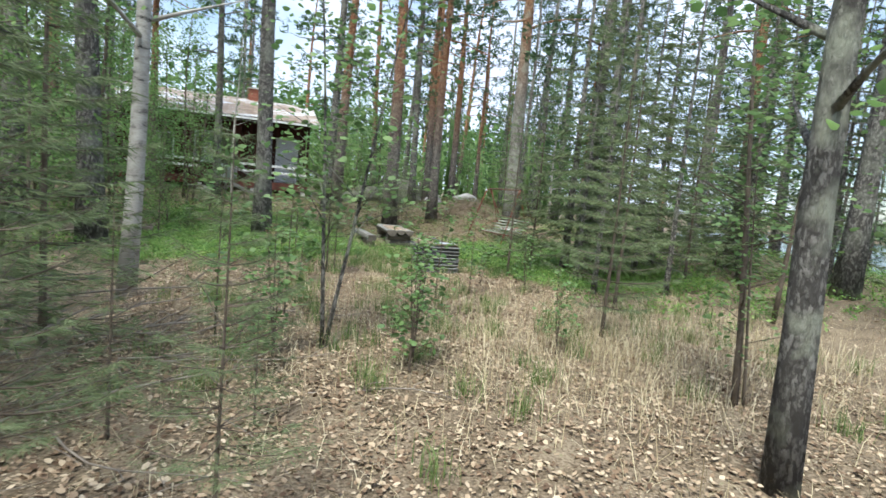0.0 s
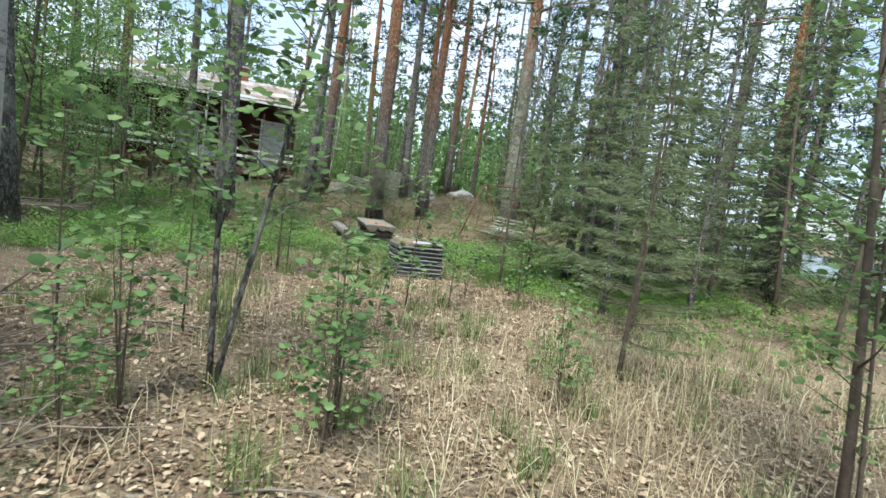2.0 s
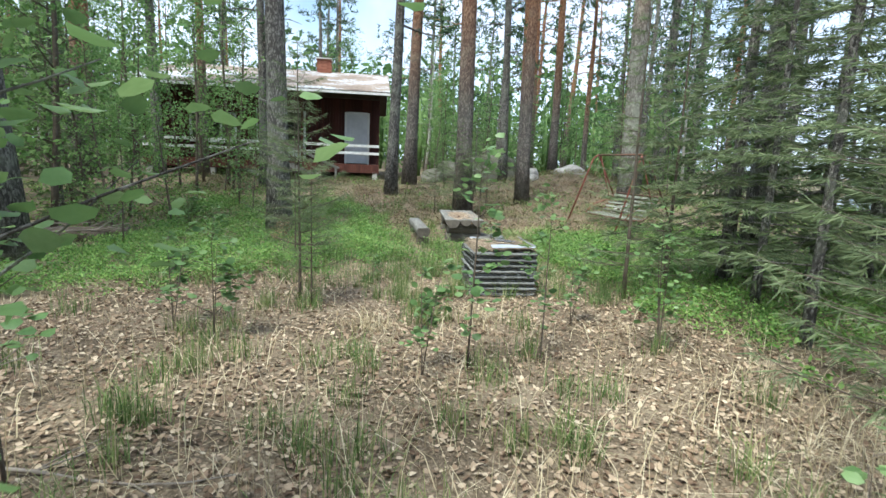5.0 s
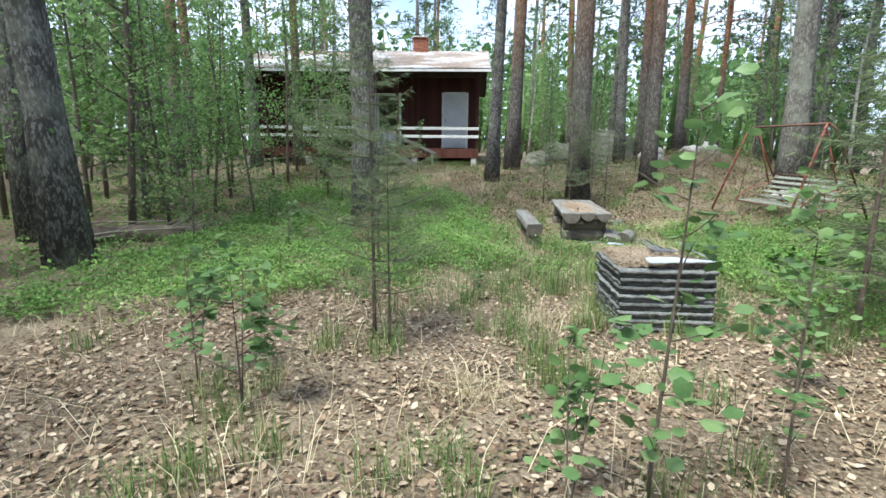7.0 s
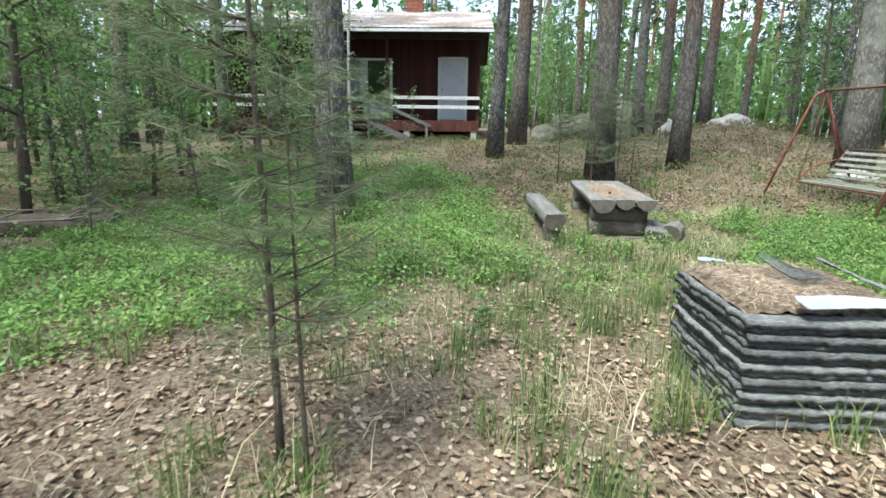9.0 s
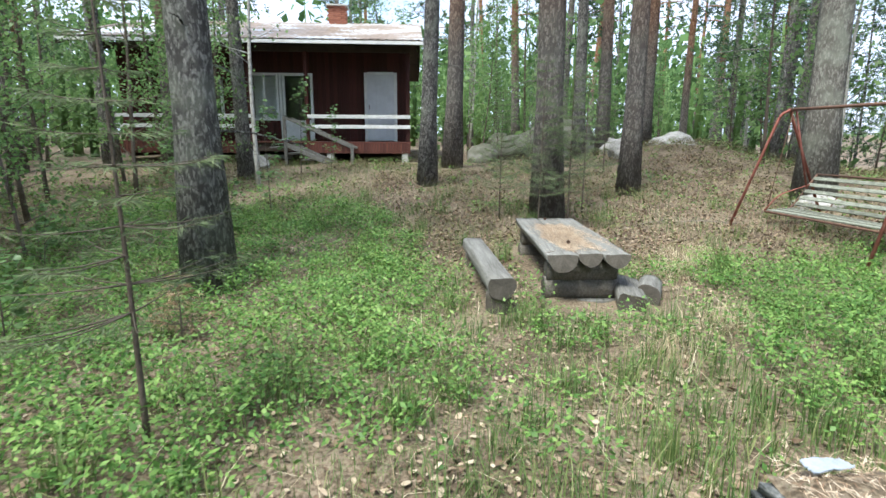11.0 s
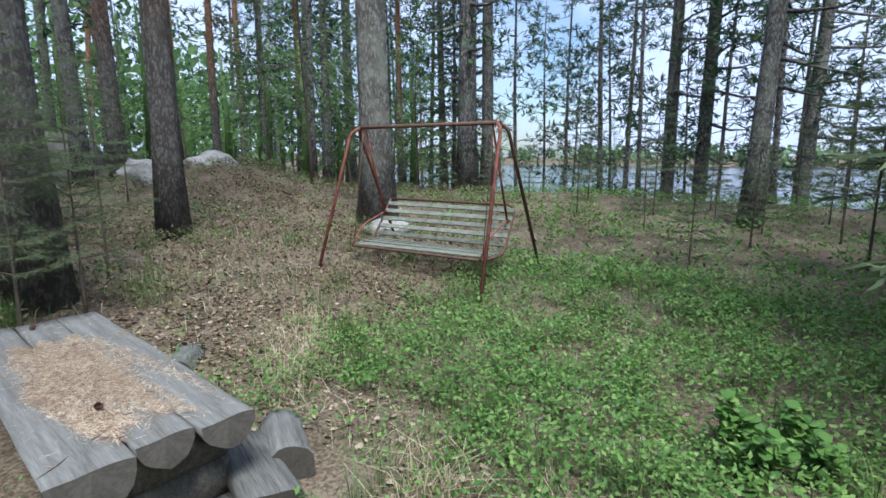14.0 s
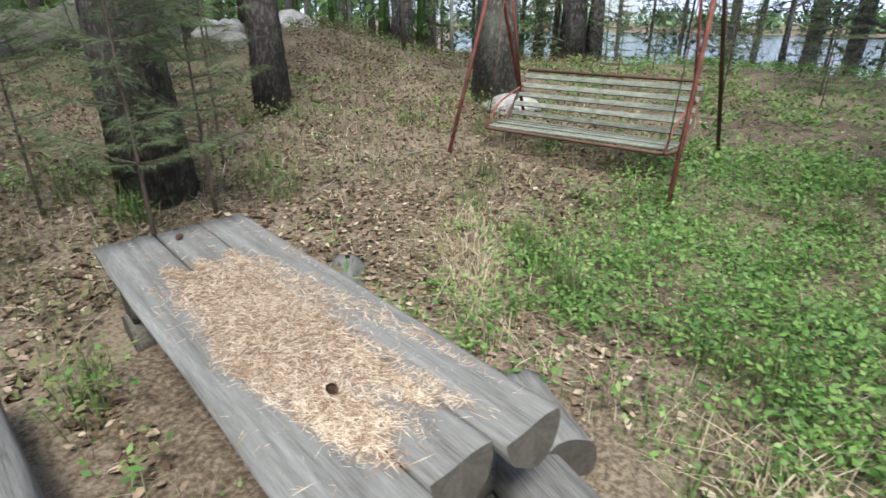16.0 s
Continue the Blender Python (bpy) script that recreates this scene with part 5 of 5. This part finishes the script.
def berry_bushes(n, x0, x1, y0, y1, sprig, size, name, label, mat=BERRY_LEAF, mask=berry_mask):
    x, y = field(n, x0, x1, y0, y1, mask)
    geo, k = Geo(), len(x)
    z = gz(x, y)
    h = rng.uniform(0.07, 0.18, k) + 0.13 * patch(x, y, 2.4, 1)
    base = np.stack([x, y, z], 1)
    m = sprig
    c = np.repeat(base, m, 0)
    hh = np.repeat(h, m)
    f = rng.uniform(0.25, 1.0, k * m)
    an = rng.uniform(0, 2 * np.pi, k * m)
    rr = 0.13 * np.sqrt(rng.random(k * m)) * (0.4 + f)
    c = c + np.stack([np.cos(an) * rr, np.sin(an) * rr, hh * f], 1)
    a = np.stack([np.cos(an + rng.normal(0, 0.9, k * m)), np.sin(an + rng.normal(0, 0.9, k * m)), rng.normal(0.15, 0.45, k * m)], 1)
    b = np.cross(a, rng.normal(0, 0.4, (k * m, 3)) + [0, 0, 1])
    b /= np.linalg.norm(b, axis=1, keepdims=True) + 1e-9
    s = size * rng.uniform(0.6, 1.3, (k * m, 1))
    geo.cards(c, a * s, b * s * 0.62)
    return tagged(new(name, geo.mesh(name, mat)), label, "undergrowth", kind="stuff")


berry_bushes(19500, 2.5, 14, 15.5, 26, 31, 0.0168, "bilberry_bushes", "low bright green bilberry bushes carpeting the clearing", mask=lambda x, y: berry_mask(x, y) * (0.4 + 0.6 * patch(x, y, 4.2, 2)))
berry_bushes(14500, -4, 22.5, 8, 33, 13, 0.029, "bilberry_undergrowth", "bilberry undergrowth spreading between the trees", mask=lambda x, y: berry_mask(x, y) * ((x < 3) | (x > 13) | (y < 16) | (y > 25.5)))
berry_bushes(9500, 0, 21, 22.5, 35, 13, 0.023, "dry_heath", "brown and olive heath plants on the needle floor", HEATH, lambda x, y: np.maximum(0.75 * patch(x, y, 0.8, 3), 0.8 * S((x - 11.5) / 2) * S((y - 26) / 2)) * things_in(x, y))


def blades(name, x, y, h, w, lean, mat, label, category, splay=0.0):
    geo, k = Geo(), len(x)
    base = np.stack([x, y, gz(x, y) - 0.01], 1)
    an = rng.uniform(0, 2 * np.pi, k)
    d = np.stack([np.cos(an), np.sin(an), np.zeros(k)], 1)
    s = np.stack([-np.sin(an), np.cos(an), np.zeros(k)], 1) * (w * rng.uniform(0.6, 1.3, k))[:, None]
    h = h * rng.uniform(0.5, 1.2, k)
    l = (lean * rng.random(k) ** 1.5 * h)[:, None]
    up = np.array([0, 0, 1.0])
    p1 = base + d * l * 0.3 + up * (0.55 * h)[:, None]
    p2 = base + d * l + up * (h * (1 - 0.35 * np.minimum(1, l[:, 0] / h)))[:, None]
    v = np.stack([base - s, base + s, p1 + s * 0.8, p1 - s * 0.8, p2 + s * 0.2, p2 - s * 0.2], 1).reshape(-1, 3)
    i = 6 * np.arange(k)[:, None]
    geo.add(v, np.concatenate([i + [0, 1, 2, 3], i + [3, 2, 4, 5]]))
    return tagged(new(name, geo.mesh(name, mat)), label, category, kind="stuff")


x, y = field(40000, 3, 13, 9.5, 18.5, straw_mask)
blades("dry_grass", x, y, 0.33, 0.0026, 1.9, STRAW, "tall dry straw-coloured grass stalks in the clearing", "grass")
x, y = field(56000, 2, 15, 8, 30, lambda x, y: 0.5 * things_in(x, y) * (0.25 + 0.75 * patch(x, y, 1.4, 2)))
blades("lying_straw", x, y, 0.15, 0.0022, 3.4, STRAW, "thin dry grass lying over the leaf litter", "grass")
cx, cy = field(1300, 3.5, 13.5, 10, 27, lambda x, y: np.clip(0.10 + 0.8 * np.exp(-((x - 8.2) ** 2 / 5 + (y - 19.6) ** 2 / 3)) + 0.4 * np.exp(-((x - 6.5) ** 2 / 8 + (y - 14.5) ** 2 / 9)) + 0.3 * np.exp(-((x - 6.5) ** 2 / 6 + (y - 25.5) ** 2 / 5)), 0, 1) * things_in(x, y))
x, y = np.repeat(cx, 55) + rng.normal(0, 0.075, 55 * len(cx)), np.repeat(cy, 55) + rng.normal(0, 0.075, 55 * len(cy))
k = things_in(x, y) > 0
blades("grass_tufts", x[k], y[k], 0.26, 0.0030, 1.1, GRASS, "tufts of green and yellowing grass", "grass")
x, y = field(62000, 1, 13, 18, 32.5, lambda x, y: np.clip(0.7 * patch(x, y, 1.1, 1), 0, 1) * things_in(x, y))
x2, y2 = field(9000, 6.4, 10.6, 18.3, 21.6, lambda x, y: things_in(x, y) * (0.3 + 0.7 * patch(x, y, 2.0, 3)))
blades("path_grass", x2, y2, 0.13, 0.0022, 1.6, GRASS, "fine green and dry grass before the table", "grass")
blades("thin_grass", x, y, 0.15, 0.0026, 1.2, GRASS, "thin short green grass among the litter", "grass")


def litter(n, x0, x1, y0, y1, size, name, label, mask, mat=FALLEN_LEAF):
    x, y = field(n, x0, x1, y0, y1, mask)
    geo, k = Geo(), len(x)
    an = rng.uniform(0, 2 * np.pi, k)
    nrm = rng.normal(0, 0.30, (k, 3)) + [0, 0, 1]
    nrm /= np.linalg.norm(nrm, axis=1, keepdims=True)
    a = np.cross(nrm, np.stack([np.cos(an), np.sin(an), 0 * an], 1))
    b = np.cross(nrm, a)
    s = size * rng.uniform(0.35, 1.35, (k, 1))
    geo.leaves(np.stack([x, y, gz(x, y) + rng.uniform(0.004, 0.028, k)], 1), a * s, b * s * rng.uniform(0.4, 0.75, (k, 1)), nrm * s * rng.uniform(-0.2, 0.35, (k, 1)))
    return tagged(new(name, geo.mesh(name, mat)), label, "leaf litter", kind="stuff")


litter(104000, 3.5, 11, 8.5, 24.5, 0.022, "leaf_litter", "dry brown and tan fallen leaves covering the ground", lambda x, y: things_in(x, y) * (0.62 + 0.38 * patch(x, y, 1.2, 4)) * (1 - 0.6 * berry_mask(x, y)) * (1 - 0.55 * S((y - 18) / 1.5)))
litter(38000, 6.2, 14.5, 22.6, 30, 0.024, "leaf_litter", "dry brown leaves and bark scraps round the table and the swing", lambda x, y: things_in(x, y) * (1 - 0.7 * berry_mask(x, y)) * (0.4 + 0.6 * patch(x, y, 2.2, 1)), BARK_SCRAP)
litter(16000, 0, 17, 8, 33, 0.026, "far_leaf_litter", "brown fallen leaves scattered under the trees", lambda x, y: things_in(x, y) * 0.8)

# rush tufts and curled dry tussocks
for name, spots, per, sd, h, w, lean, mat, label in (("rush_tuft", ((10.55, 22.55), (10.75, 22.85), (10.3, 22.2), (8.3, 19.15), (9.2, 19.3), (7.75, 18.6), (7.0, 19.6)), 110, 0.08, 0.26, 0.0032, 0.5, GRASS, "upright tuft of dark green rush"),
                                                     ("dry_tussock", ((10.1, 22.7), (10.35, 22.95), (9.85, 22.35), (10.7, 23.3), (9.6, 20.9), (7.2, 20.6), (8.9, 20.4), (7.5, 17.6), (8.0, 16.6), (6.9, 16.2)), 150, 0.12, 0.19, 0.0030, 2.6, STRAW, "curled tussock of dry pale grass")):
    for a, b in spots:
        blades(name, a + rng.normal(0, sd, per), b + rng.normal(0, sd, per), h, w, lean, mat, label, "grass")
HERB = leafy_meshes(0.34, 0.004, 0.08, 6, 7, TWIG_BARK, 0.16, 0.042, BERRY_LEAF, True, 3)
for a, b, sc in ((10.52, 19.70, 0.9), (10.83, 19.88, 0.95), (10.72, 19.50, 0.8), (11.0, 19.62, 0.85)):
    plant(HERB, a, b, "broad_leaved_herb", "low herb with broad pale green leaves", "plant", "herbs", rng.uniform(0, 360), sc)

# ---- fallen branches, brushwood and roots ----
def branch(m, ln, r, label, forks=3, name="fallen_branch"):
    geo = Geo()
    t = np.linspace(0, 1, 7)
    p = np.stack([ln * t, 0.06 * ln * np.sin(4 * t + rng.uniform(0, 6)), 0.03 * ln * np.sin(5 * t + rng.uniform(0, 6)) + r], 1)
    geo.tube(p, r * (1 - 0.75 * t), 7, 0.05)
    for _ in range(forks):
        k = rng.integers(2, 6)
        d = np.array([rng.uniform(0.3, 1), rng.uniform(-1, 1), rng.uniform(0.0, 0.5)]) * ln * 0.28
        geo.tube([p[k], p[k] + d * 0.5 + rng.normal(0, 0.02, 3), p[k] + d], [r * 0.45, r * 0.3, r * 0.1], 5)
    ob = new(name, geo.mesh(name, STICK, True))
    ob.matrix_world = m
    return tagged(ob, label, "branch", "fallen branches")


for x, y, rz, ln, r, rise in ((3.0, 12.4, 20, 2.2, 0.016, 3), (2.6, 12.9, -15, 2.6, 0.018, 2), (2.4, 12.2, 35, 2.0, 0.02, 8), (3.3, 13.1, 5, 1.8, 0.018, 4), (2.2, 13.5, -30, 2.4, 0.018, 6), (2.9, 11.6, 60, 2.2, 0.014, 10), (3.6, 11.3, 25, 1.6, 0.016, 3), (2.0, 12.7, 10, 2.9, 0.018, 12), (3.1, 13.6, -50, 1.5, 0.016, 5),
                          (4.9, 13.9, 3, 1.4, 0.014, 0), (5.4, 11.6, -20, 1.2, 0.012, 0), (0.6, 20.2, 15, 2.2, 0.03, 8), (0.2, 21.3, -10, 2.6, 0.03, 5), (1.2, 20.6, 40, 1.6, 0.02, 14), (0.0, 20.6, 5, 2.4, 0.025, 10), (10.2, 24.6, 20, 1.0, 0.010, 0), (11.0, 25.0, -15, 1.2, 0.010, 0), (6.9, 20.1, 35, 0.5, 0.008, 4), (10.6, 20.6, 15, 0.8, 0.008, 6), (10.1, 21.1, -40, 0.7, 0.008, 6), (11.6, 24.9, 60, 0.9, 0.009, 0), (15.8, 18.2, 200, 1.6, 0.012, 25), (16.6, 19.0, 170, 1.6, 0.012, 30)):
    branch(pose(x, y, g1(x, y) + 0.01, 0, -rise, rz), ln, r, "bare grey-brown branch lying on the ground")
for k in range(46):
    x, y = rng.uniform(1.6, 4.4), rng.uniform(10.6, 14.2)
    branch(pose(x, y, g1(x, y) + 0.01 + 0.1 * rng.random(), 0, -rng.uniform(0, 14), rng.uniform(-70, 80)), rng.uniform(0.6, 1.6), rng.uniform(0.004, 0.010), "thin dead twig of the brushwood pile", 4, "dead_twig")
rt = log_part("rotten_log", log(1.7, 0.16, None, 8), TWIG_BARK, None, pose(1.0, 20.8, g1(1.0, 20.8) + 0.1, 0, 0, -78))
tagged(rt, "dark rotting log among brushwood", "log")
